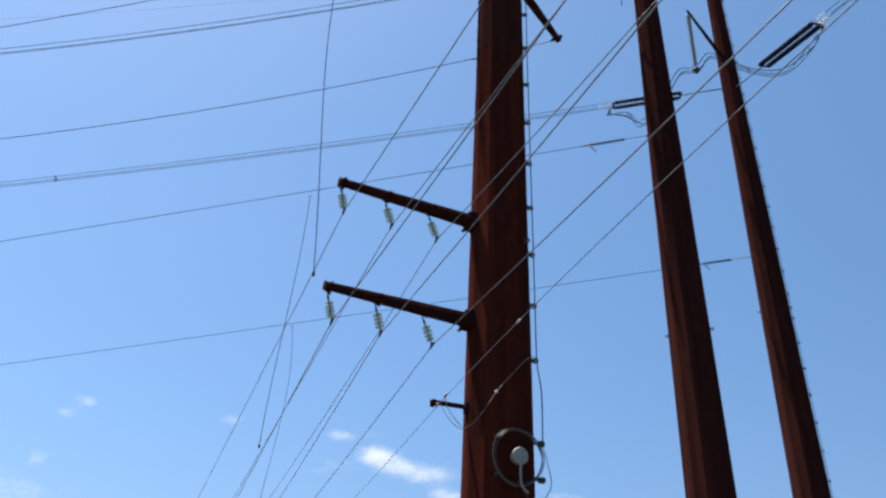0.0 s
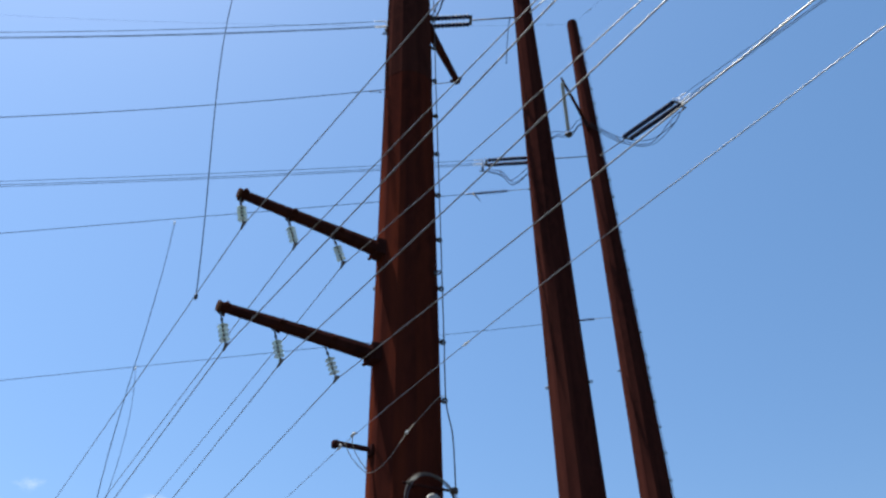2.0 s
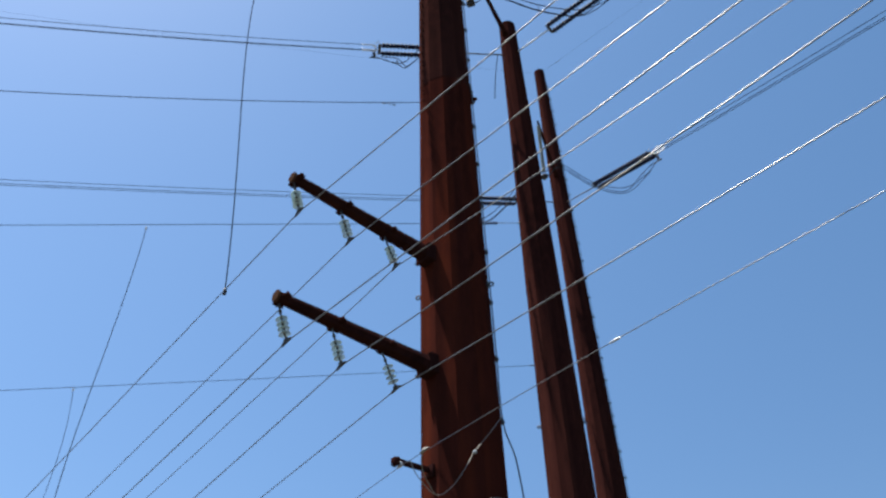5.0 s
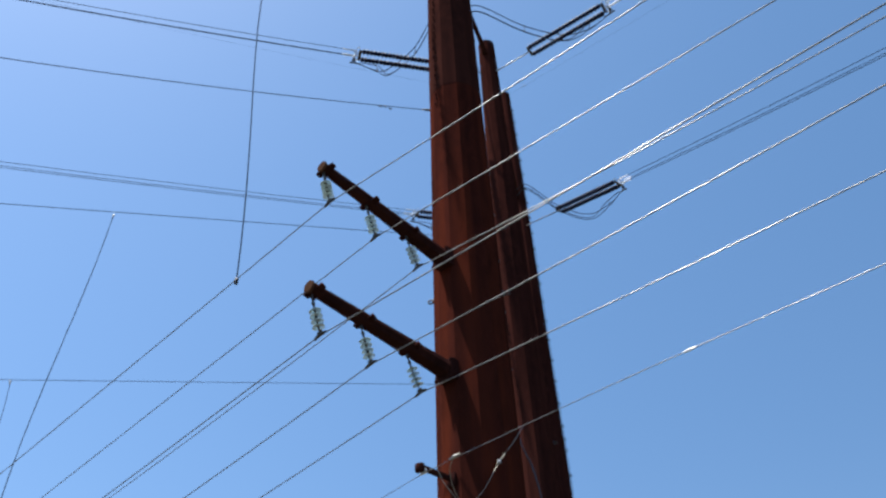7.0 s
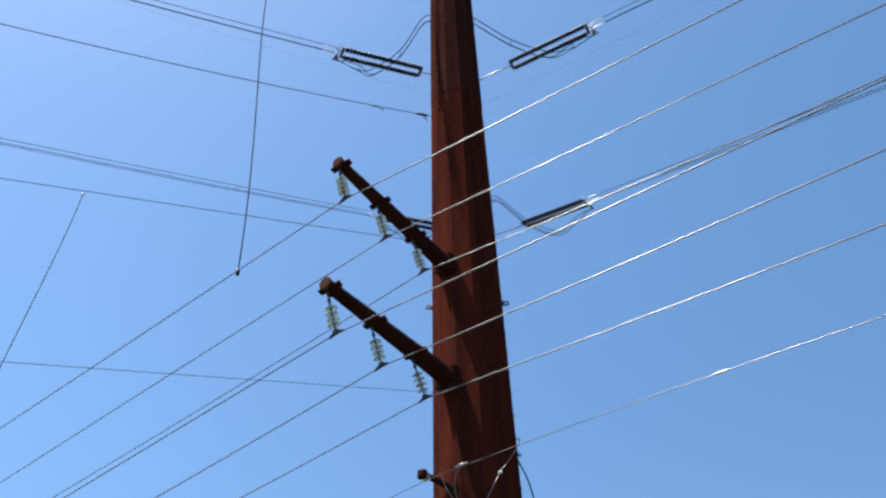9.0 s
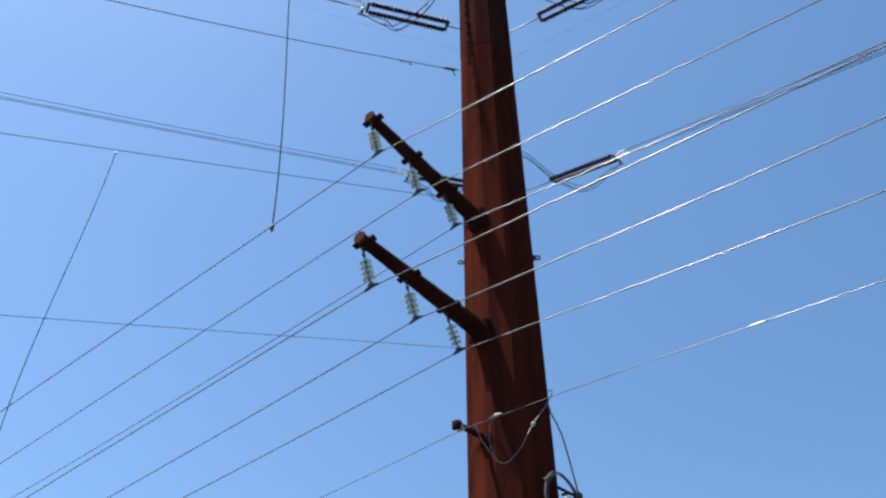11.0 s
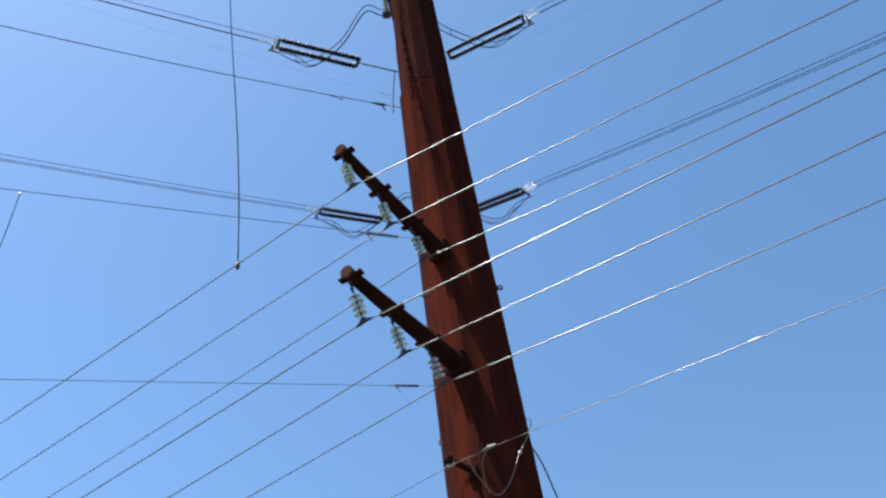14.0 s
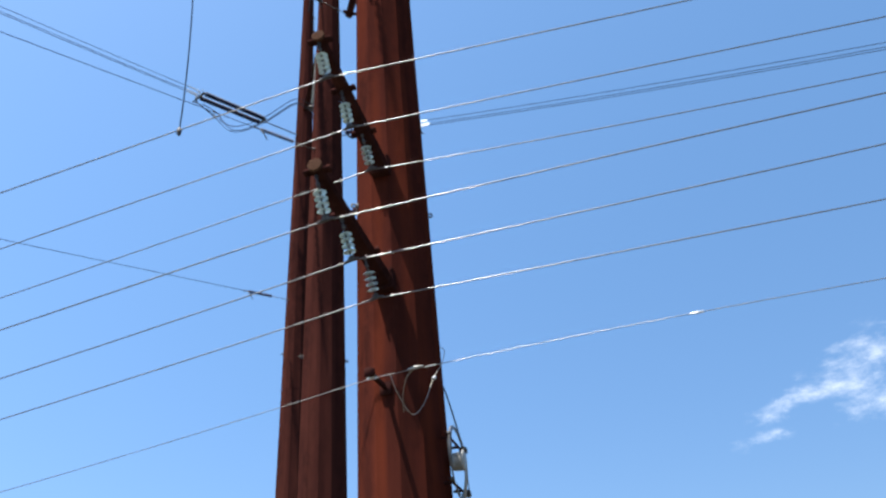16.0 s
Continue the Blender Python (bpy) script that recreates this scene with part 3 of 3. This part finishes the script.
def strain(anchor, az_, s, c, d1, d2, length, late, label, rod=None):
    """A double strain string with yokes, its link to the pole and its three-wire bundle. Returns the outer end."""
    anchor = Vector(anchor)
    d, across = polar(az_), polar(az_ + 90)

    def at(q, h=0.0, v=0.0):
        return anchor + d * q + across * h + Z * (s * q + c * q * q + v)

    root = thing("strain_insulator", anchor, label, "insulator", "double strain strings")
    bm = bmesh.new()
    tube(bm, [at(-0.12), at(d1 - 0.15)], 0.055, 7)
    lathe(bm, at(-0.15), at(0.25), [(0, 0.08), (0.6, 0.08), (1, 0.045)], 8)
    # rod colour carries the sunlight: bright metal for a glint, dark for none
    part("link_rod", bm, rod or DARK, root, "galvanised link rod coloured bright for the sun glint" if rod else "steel link rod coloured dark where no sun glints")
    for q, nm in ((d1 - 0.1, "inner_yoke"), (d2 - 0.12, "outer_yoke")):
        bm = bmesh.new()
        box(bm, at(q), d, across, Z, 0.22, GAP * 2 + 0.25, 0.05, 0.02)
        for sg in (-1, 1):
            lathe(bm, at(q, sg * GAP, -0.09), at(q, sg * GAP, 0.09), [(0, 0.05), (1, 0.05)], 8)
        part(nm, bm, DARK, root)
    for sg in (-1, 1):
        bm = bmesh.new()
        shed_string(bm, at(d1, sg * GAP), at(d2 - 0.25, sg * GAP), 21, 0.235, 0.125)
        part("insulator_string", bm, PORCELAIN, root, "dark glazed porcelain disc string")
    bm = bmesh.new()
    for h, v in BUNDLE:
        tube(bm, [at(d2 - 0.1, h * 0.7, 0), at(d2 + 0.35, h, v)], 0.03, 6)
        lathe(bm, at(d2 + 0.3, h, v), at(d2 + 1.25, h, v), [(0, 0.03), (0.05, 0.045), (0.85, 0.042), (1, 0.02)], 8)
        tube(bm, [at(d2 + 0.45, h, v), at(d2 + 0.3, h, v - 0.25), at(d2 + 0.1, h, v - 0.4)], 0.03, 6)
    part("dead_end_clamps", bm, ZINC, root, "bright aluminium dead-end clamps")
    bm = bmesh.new()
    ring = [at(d2 + 0.05 + 0.28 * math.cos(a) * 0.6, (GAP + 0.28) * math.sin(a), 0.12) for a in [2 * math.pi * k / 18 for k in range(19)]]
    tube(bm, ring, 0.022, 6)
    part("grading_ring", bm, ZINC, root)
    for h, v in BUNDLE:
        wire("conductor", run(anchor, az_, s, c, length, 75.0, late, h, v, d2 + 1.1), 0.024, DULL_WIRE, "one wire of a three-wire bundle conductor", "bundle conductors", 6)
    bm = bmesh.new()
    tube(bm, [at(d2 - 0.25, 0, -1.08), at(d2 + 0.6, 0, -1.0)], 0.055, 6)
    tube(bm, [at(d2 + 0.15, 0, -1.05), at(d2 + 0.3, 0, -0.6)], 0.045, 6)
    box(bm, at(d2 + 0.3, 0, -0.6), d, across, Z, 0.16, 0.3, 0.1, 0.02)
    part("jumper_terminal", bm, DARK, root)
    bm = bmesh.new()
    for h, v in BUNDLE:
        tube(bm, bezier([at(d2 + 0.12, h, v - 0.4), at(d2 + 0.3, h * 0.8, v * 0.5 - 0.72), at(d2 + 0.5, h * 0.5, -0.98)], 6), 0.022, 5)
    part("terminal_leads", bm, DULL_WIRE, root)
    return at(d2 - 0.2, 0.0, -1.07), d, across


ends2 = [strain(P2 + polar(204.3, 0.68) + Z * 49.8, 204.3, -0.106, 0.00123, 3.6, 9.81, 110.0, 0.001, "double string of dark porcelain discs anchoring wires to a pole"),
         strain(P2 + polar(-23.4, 0.68) + Z * 49.76, -23.39, 0.073, 0.00077, 3.06, 9.34, 120.0, 0.0003, "double string of dark porcelain discs anchoring wires to a pole", ZINC)]
ends3 = [strain(P3 + polar(209.26, 0.8) + Z * 50.46, 209.26, -0.1566, 0.00044, 4.04, 10.33, 120.0, 0.0008, "double string of dark porcelain discs anchoring wires to a pole"),
         strain(P3 + polar(-45.76, 0.8) + Z * 49.94, -45.76, -0.3323, 0.00077, 4.41, 11.55, 95.0, 0.002, "double string of dark porcelain discs anchoring wires to a pole")]

a3 = P3 + polar(209.26, 0.8) + Z * 50.46
bundle_spacer(a3 + polar(209.26, 64.6) + Z * (-0.1566 * 64.6 + 0.00044 * 64.6 ** 2), polar(209.26), polar(299.26))

# bond wire hanging from the inner end of one strain string
a2 = P2 + polar(204.3, 0.68 + 0.40) + Z * (49.8 - 0.106 * 0.40)
bond = thing("bond_wire", a2, "short dark bond wire hanging from a strain string's link", "cable")
bm = bmesh.new()
tube(bm, bezier([a2, a2 - Z * 1.5 + polar(204.3, 0.22), a2 - Z * 3.4 + polar(204.3, 0.45), a2 - Z * 5.3 + polar(204.3, 0.62)], 8), 0.035, 6)
part("wire", bm, DULL_WIRE, bond)
bm = bmesh.new()
lathe(bm, a2 - Z * 0.12, a2 + Z * 0.08, [(0, 0.03), (0.3, 0.07), (0.8, 0.07), (1, 0.04)], 8)
part("clamp", bm, DARK, bond)


def jumper(ends, tip, low, label):
    """The slack loop that passes in front of a pole, held off by a long hanging insulator."""
    tip, low = Vector(tip), Vector(low)
    (e0, d0, a0_), (e1, d1_, a1_) = ends
    root = thing("jumper_insulator", tip, "long pale grey insulator hanging from a pole's jumper arm", "insulator", "jumper insulators")
    bm = bmesh.new()
    k = (low - tip)
    shed_string(bm, tip + k * 0.06, tip + k * 0.92, 24, 0.175, 0.06, 10)
    part("insulator_string", bm, POLYMER, root)
    bm = bmesh.new()
    tube(bm, [tip + Z * 0.12, tip + k * 0.07], 0.03, 6)
    part("shackle", bm, DARK, root)
    bm = bmesh.new()
    tube(bm, [tip + k * 0.91, low + Z * 0.1], 0.035, 6)
    u = (e1 - e0)
    u.z = 0
    u.normalize()
    w = u.cross(Z)
    box(bm, low, u, w, Z, 0.56, 0.56, 0.14, 0.03)
    box(bm, low - Z * 0.18, u, w, Z, 0.32, 0.32, 0.22, 0.04)
    part("clamp_yoke", bm, DARK, root)
    root2 = thing("jumper_loop", low, label, "power line", "jumper loops")
    for h, v in BUNDLE:
        off = w * h + Z * v
        m0, n0 = e0.lerp(low, 0.32) - Z * 2.7, e0.lerp(low, 0.58) - Z * 1.6
        m1, n1 = low.lerp(e1, 0.68) - Z * 2.7, low.lerp(e1, 0.42) - Z * 1.6
        pts = bezier([e0 + a0_ * -h * 0.4 + Z * v * 0.3, e0 - d0 * 1.3 + a0_ * -h * 0.9 + Z * (v - 0.3), m0 + off, n0 + off, low + off - u * 1.5 + Z * 0.5, low + off - u * 0.4 + Z * 0.1, low + off + u * 0.4 + Z * 0.1, low + off + u * 1.5 + Z * 0.5, n1 + off, m1 + off, e1 - d1_ * 1.3 + a1_ * h * 0.9 + Z * (v - 0.3), e1 + a1_ * h * 0.4 + Z * v * 0.3], 10)
        bm = bmesh.new()
        tube(bm, pts, 0.032, 6)
        part("jumper_wire", bm, DULL_WIRE, root2)
    for q in (e0 - d0 * 1.3 - Z * 0.3, e0.lerp(low, 0.58) - Z * 1.6, low.lerp(e1, 0.42) - Z * 1.6, e1 - d1_ * 1.3 - Z * 0.3):
        bm = bmesh.new()
        c3 = [q + w * h + Z * v for h, v in BUNDLE]
        for i in range(3):
            tube(bm, [c3[i], c3[(i + 1) % 3]], 0.02, 5)
        for p in c3:
            lathe(bm, p - u * 0.05, p + u * 0.05, [(0, 0.035), (1, 0.035)], 6)
        part("spacer", bm, DARK, root2)


jumper(ends2, (-0.43, 10.55, 51.95), (-0.43, 10.65, 46.65), "three slack jumper wires looping past a steel pole")
jumper(ends3, (1.8, 27.61, 51.65), (1.6, 28.11, 45.5), "three slack jumper wires looping past a steel pole")


# ------------------------------------------------------------------ single wires on the far side
def single(anchor, az_, s, c, d1, d2, length, late, strung, r=0.02):
    anchor = Vector(anchor)
    d = polar(az_)

    def at(q, v=0.0, h=0.0):
        return anchor + d * q + Z * (s * q + c * q * q + v) + polar(az_ + 90, h)

    if strung:
        root = thing("strain_insulator", anchor, "single string of dark glazed discs anchoring one wire to a pole", "insulator", "single strain strings")
        bm = bmesh.new()
        tube(bm, [at(-0.15), at(d1)], 0.02, 6)
        lathe(bm, at(-0.12), at(0.1), [(0, 0.09), (0.6, 0.09), (1, 0.03)], 8)
        part("link_rod", bm, DARK, root)
        bm = bmesh.new()
        shed_string(bm, at(d1), at(d2), 13, 0.13, 0.035)
        part("insulator_string", bm, PORCELAIN, root)
        bm = bmesh.new()
        lathe(bm, at(d2), at(d2 + 0.55), [(0, 0.03), (0.1, 0.05), (0.8, 0.045), (1, 0.016)], 8)
        tube(bm, [at(d2 + 0.05), at(d2 - 0.2, -0.3, 0.05), at(d2 - 0.42, -0.72, 0.1)], [0.045, 0.04, 0.02], 7)
        part("dead_end_clamp", bm, DARK, root)
        bm = bmesh.new()
        box(bm, at(d2 - 0.02), d, polar(az_ + 90), Z, 0.12, 0.06, 0.16, 0.01)
        part("clevis", bm, DARK, root)
        start = d2 + 0.4
    else:
        root = thing("dead_end_clamp", anchor, "dark bolted wire clamp at an arm's tip", "clamp")
        bm = bmesh.new()
        tube(bm, [at(0.0), at(d1 - 0.3)], 0.022, 6)
        part("link_rod", bm, DARK, root)
        bm = bmesh.new()
        lathe(bm, at(d1 - 0.35), at(d1 + 0.45), [(0, 0.04), (0.2, 0.075), (0.7, 0.06), (1, 0.02)], 8)
        tube(bm, [at(d1 - 0.1), at(d1 - 0.2, -0.2), at(d1 - 0.3, -0.42)], 0.03, 6)
        part("clamp_body", bm, DARK, root)
        start = d1 + 0.3
    wire("overhead_wire", run(anchor, az_, s, c, length, 60.0, late, 0, 0, start), r, DULL_WIRE, "single overhead wire anchored at a steel pole", "single overhead wires", 6)
    return at


at1 = single(P1 + polar(205.34, 0.95) + Z * 33.1, 205.34, -0.134, 0.00112, 1.48, 3.86, 110, 0.001, True)
at2 = single(P2 + polar(205.8, 1.0) + Z * 32.39, 205.8, -0.1229, 0.00006, 1.46, 3.72, 110, 0.0014, True)
at3 = single(P3 + polar(209.85, 1.04) + Z * 32.32, 209.85, -0.1592, 0.00007, 1.63, 3.89, 120, 0.0008, True)
at4 = single((-0.04, 5.92, 30.96), 208.32, -0.2395, 0.00251, 1.96, 4.19, 95, 0.0015, False)


def damper(p, d, label="dumbbell vibration damper clipped under a wire"):
    root = thing("vibration_damper", p, label, "damper", "vibration dampers")
    p = Vector(p)
    bm = bmesh.new()
    box(bm, p - Z * 0.04, d, d.cross(Z), Z, 0.06, 0.04, 0.12, 0.006)
    tube(bm, [p - d * 0.25 - Z * 0.11, p - Z * 0.085, p + d * 0.25 - Z * 0.11], 0.01, 5)
    part("messenger", bm, DARK, root)
    for sg in (-1, 1):
        bm = bmesh.new()
        lathe(bm, p + d * sg * 0.17 - Z * 0.105, p + d * sg * 0.32 - Z * 0.115, [(0, 0.022), (0.3, 0.034), (0.9, 0.037), (1, 0.026)], 8)
        part("weight", bm, DARK, root)


damper(at4(4.25), polar(208.26))
damper(at1(7.1), polar(205.34))

# shield wires from the tallest pole's top
top3 = P3 + Z * 70.45
for a, s, c in ((207.0, -0.09, 0.0009), (-28.0, -0.02, 0.0006)):
    wire("shield_wire", run(top3 + polar(a, 0.55), a, s, c, 120, 60, 0.0005), 0.007, DULL_WIRE, "thin steel shield wire leaving a pole's top", "shield wires", 5)
    damper(top3 + polar(a, 2.6) + Z * (s * 2.0), polar(a))


# ------------------------------------------------------------------ tap wires between the circuits
def tap(top, low, bow, swing, r, label):
    top, low = Vector(top), Vector(low)
    root = thing("tap_wire", low, label, "power line", "tap wires")
    bow, swing = Vector((*bow, 0)), Vector((*swing, 0))
    pts = [top.lerp(low, s) + (bow + swing * s) * s * (1 - s) for s in [k / 40 for k in range(41)]]
    bm = bmesh.new()
    tube(bm, pts, r, 6)
    part("wire", bm, DULL_WIRE, root)
    for p, nm in ((top, "upper_clamp"), (low, "lower_clamp")):
        bm = bmesh.new()
        lathe(bm, p - Z * 0.16, p + Z * 0.08, [(0, 0.02), (0.2, 0.055), (0.8, 0.06), (1, 0.03)], 8)
        part(nm, bm, DARK if nm == "lower_clamp" else ZINC, root)


tap((-7.09, -3.57, 31.92), (-6.22, -3.25, 14.47), (-1.38, -1.23), (2.38, 0.03), 0.019, "slack tap wire hanging down to the outer conductor")
tap((-19.31, 7.44, 28.74), (-19.39, 6.65, 11.90), (-1.13, 2.24), (-2.66, 0.27), 0.019, "slack tap wire hanging down to the middle conductor")
tap((-30.97, 17.85, 25.89), (-31.2, 17.45, 10.84), (-1.16, 5.69), (-3.66, -1.12), 0.019, "slack tap wire hanging down to the inner conductor")

# ------------------------------------------------------------------ cables on the first pole
COIL_AZ = -33.0
cn, ct = polar(COIL_AZ), polar(COIL_AZ + 90)
cc = polar(COIL_AZ, 1.39) + Z * 7.28
coil = thing("cable_coil", cc, "slack grey cable coiled on a ring bracket with splice case", "cable")
RC = 0.83
for k, (dr, dn, mat_) in enumerate(((0.0, 0.0, GREY_CABLE), (0.035, 0.02, GREY_CABLE), (-0.035, 0.025, CABLE))):
    bm = bmesh.new()
    pts = []
    for i in range(49):
        a = 2 * math.pi * i / 48
        rr = RC + dr + 0.015 * math.sin(3 * a + k)
        pts.append(cc + cn * (dn + 0.02 * math.sin(2 * a + k)) + (ct * math.cos(a) + Z * math.sin(a)) * rr)
    tube(bm, pts, 0.0175, 6)
    part("cable_turn", bm, mat_, coil)
for z in (0.5, -0.6):
    bm = bmesh.new()
    box(bm, cc + Z * z - cn * 0.05, ct, cn, Z, 1.75, 0.04, 0.07, 0.006)
    for sg in (-1, 1):
        box(bm, cc + Z * z - cn * 0.14 + ct * sg * 0.45, ct, cn, Z, 0.06, 0.24, 0.06, 0.006)
    bar = part("bracket_bar", bm, ARM_STEEL, coil)
    bm = bmesh.new()
    box(bm, cc + Z * z + ct * 0.8, ct, cn, Z, 0.2, 0.19, 0.17, 0.03)
    part("cable_holder", bm, DARK, bar)
    bm = bmesh.new()
    box(bm, cc + Z * z - ct * 0.72, ct, cn, Z, 0.1, 0.14, 0.1, 0.03)
    part("cable_holder", bm, DARK, bar)
bm = bmesh.new()
lathe(bm, cc - cn * 0.12, cc + cn * 0.2, [(0, 0.2), (0.15, 0.22), (0.8, 0.235), (0.86, 0.265), (0.95, 0.265), (1.0, 0.22)], 18)
part("splice_case", bm, PALE, coil, "pale round splice case")
bm = bmesh.new()
tube(bm, bezier([cc + cn * 0.2 - Z * 0.2, cc + cn * 0.17 - Z * 0.55, cc + cn * 0.1 - Z * 0.85 + ct * 0.08, cc + cn * 0.08 - Z * 1.05 + ct * 0.3], 10), 0.036, 7)
part("splice_tail", bm, PALE, coil)
bm = bmesh.new()
tube(bm, bezier([cc + ct * 0.86 + Z * 0.5, cc + ct * 1.02 - Z * 0.1, cc + ct * 1.12 - Z * 0.7, cc + ct * 0.85 - Z * 1.15, cc + ct * 0.45 - Z * 1.3, cc + ct * 0.1 - Z * 0.85], 10), 0.013, 6)
part("hanging_loop", bm, GREY_CABLE, coil)

pts = []
for z in [clips1[-1] - 2.07 * k for k in range(20)]:
    rr = shaft_radius(L1, z) if z < 25.6 else shaft_radius(U1, z)
    pts.append(P1 + polar(CLIP_AZ, rr * 0.97 + 0.2) + Z * z)
pts += [polar(16.0, 1.46) + Z * 9.6, cc + ct * 0.86 + Z * 0.5]
wire("down_cable", bezier(pts, 4), 0.022, CABLE, "dark fibre cable clipped down the side of a steel pole")
pts = [P3 + polar(12.0, shaft_radius(L3, z) * 0.97 + 0.13) + Z * z for z in [8.0 + 2.07 * k for k in range(30)]]
wire("down_cable", bezier(pts, 3), 0.022, CABLE, "dark cable clipped down the side of the tallest pole")

# ground lead from the neutral wire to the pole
conn = Vector((-0.34, -2.54, 8.93))
lead = thing("ground_lead", conn, "slack bare ground lead looping from the neutral wire to the pole", "cable")
bm = bmesh.new()
tube(bm, bezier([Vector((-0.84, -2.11, 8.92)), Vector((-0.66, -2.02, 8.5)), Vector((-0.25, -1.76, 8.08)), Vector((0.17, -1.44, 8.48)), polar(-61.5, 1.235) + Z * 9.32, polar(-38.0, 1.24) + Z * 9.95, polar(-10.0, 1.24) + Z * 10.6, polar(CLIP_AZ - 6, 1.25) + Z * 11.0], 12), 0.0115, 6)
part("lead_wire", bm, LEAD, lead)
bm = bmesh.new()
tube(bm, bezier([conn, conn + Vector((-0.15, 0.25, -0.15)), Vector((-0.5, -1.95, 8.5)), Vector((-0.38, -1.55, 8.2))], 10), 0.011, 6)
part("lead_tail", bm, LEAD, lead)
bm = bmesh.new()
d = polar(-41.0)
lathe(bm, conn - d * 0.2 + Z * 0.0, conn + d * 0.2 + Z * 0.0, [(0, 0.012), (0.06, 0.022), (0.3, 0.026), (0.34, 0.042), (0.66, 0.042), (0.7, 0.026), (0.94, 0.022), (1, 0.012)], 8)
part("connector", bm, PALE, lead, "pale grey wrapped connector")
bm = bmesh.new()
box(bm, polar(-61.5, 1.25) + Z * 9.32, polar(-60), polar(30), Z, 0.1, 0.08, 0.08, 0.012)
part("bolt_clip", bm, ZINC, lead)

# ------------------------------------------------------------------ tree far behind the poles
random.seed(7)
tb = Vector((15.6, 38.0, 0.0))
tree = thing("tree", tb, "broad green leafy tree far behind the poles", "tree")
bm = bmesh.new()
tube(bm, [tb + Vector((0.2 * math.sin(k), 0.15 * math.cos(1.7 * k), 1.3 * k)) for k in range(9)], [0.42 - 0.035 * k for k in range(9)], 10)
limbs = []
for k in range(14):
    z = 3.6 + 0.55 * k
    a = 137.5 * k
    s = tb + Z * z
    e = s + polar(a, 2.6 - 0.1 * k) + Z * (1.7 + 0.05 * k)
    tube(bm, [s, s.lerp(e, 0.5) + Z * 0.25, e], [0.13, 0.08, 0.03], 6)
    limbs += [e, s.lerp(e, 0.65) + Z * 0.3]
part("trunk", bm, BARK, tree)
vs, fs = [], []
for k in range(5200):
    c = random.choice(limbs) + Vector((random.gauss(0, 0.75), random.gauss(0, 0.75), random.gauss(0, 0.62)))
    c.z = min(c.z, 13.9 + random.random() * 0.35)
    a = Vector((random.gauss(0, 1), random.gauss(0, 1), random.gauss(0, 0.6))).normalized()
    b = a.orthogonal().normalized()
    s = 0.1 + 0.1 * random.random()
    i = len(vs)
    vs += [c - a * s, c + b * s * 0.5, c + a * s, c - b * s * 0.5]
    fs.append((i, i + 1, i + 2, i + 3))
me = bpy.data.meshes.new("crown")
me.from_pydata([v - tb for v in vs], [], fs)
me.materials.append(LEAVES)
crown = new("crown", me)
crown.parent = tree
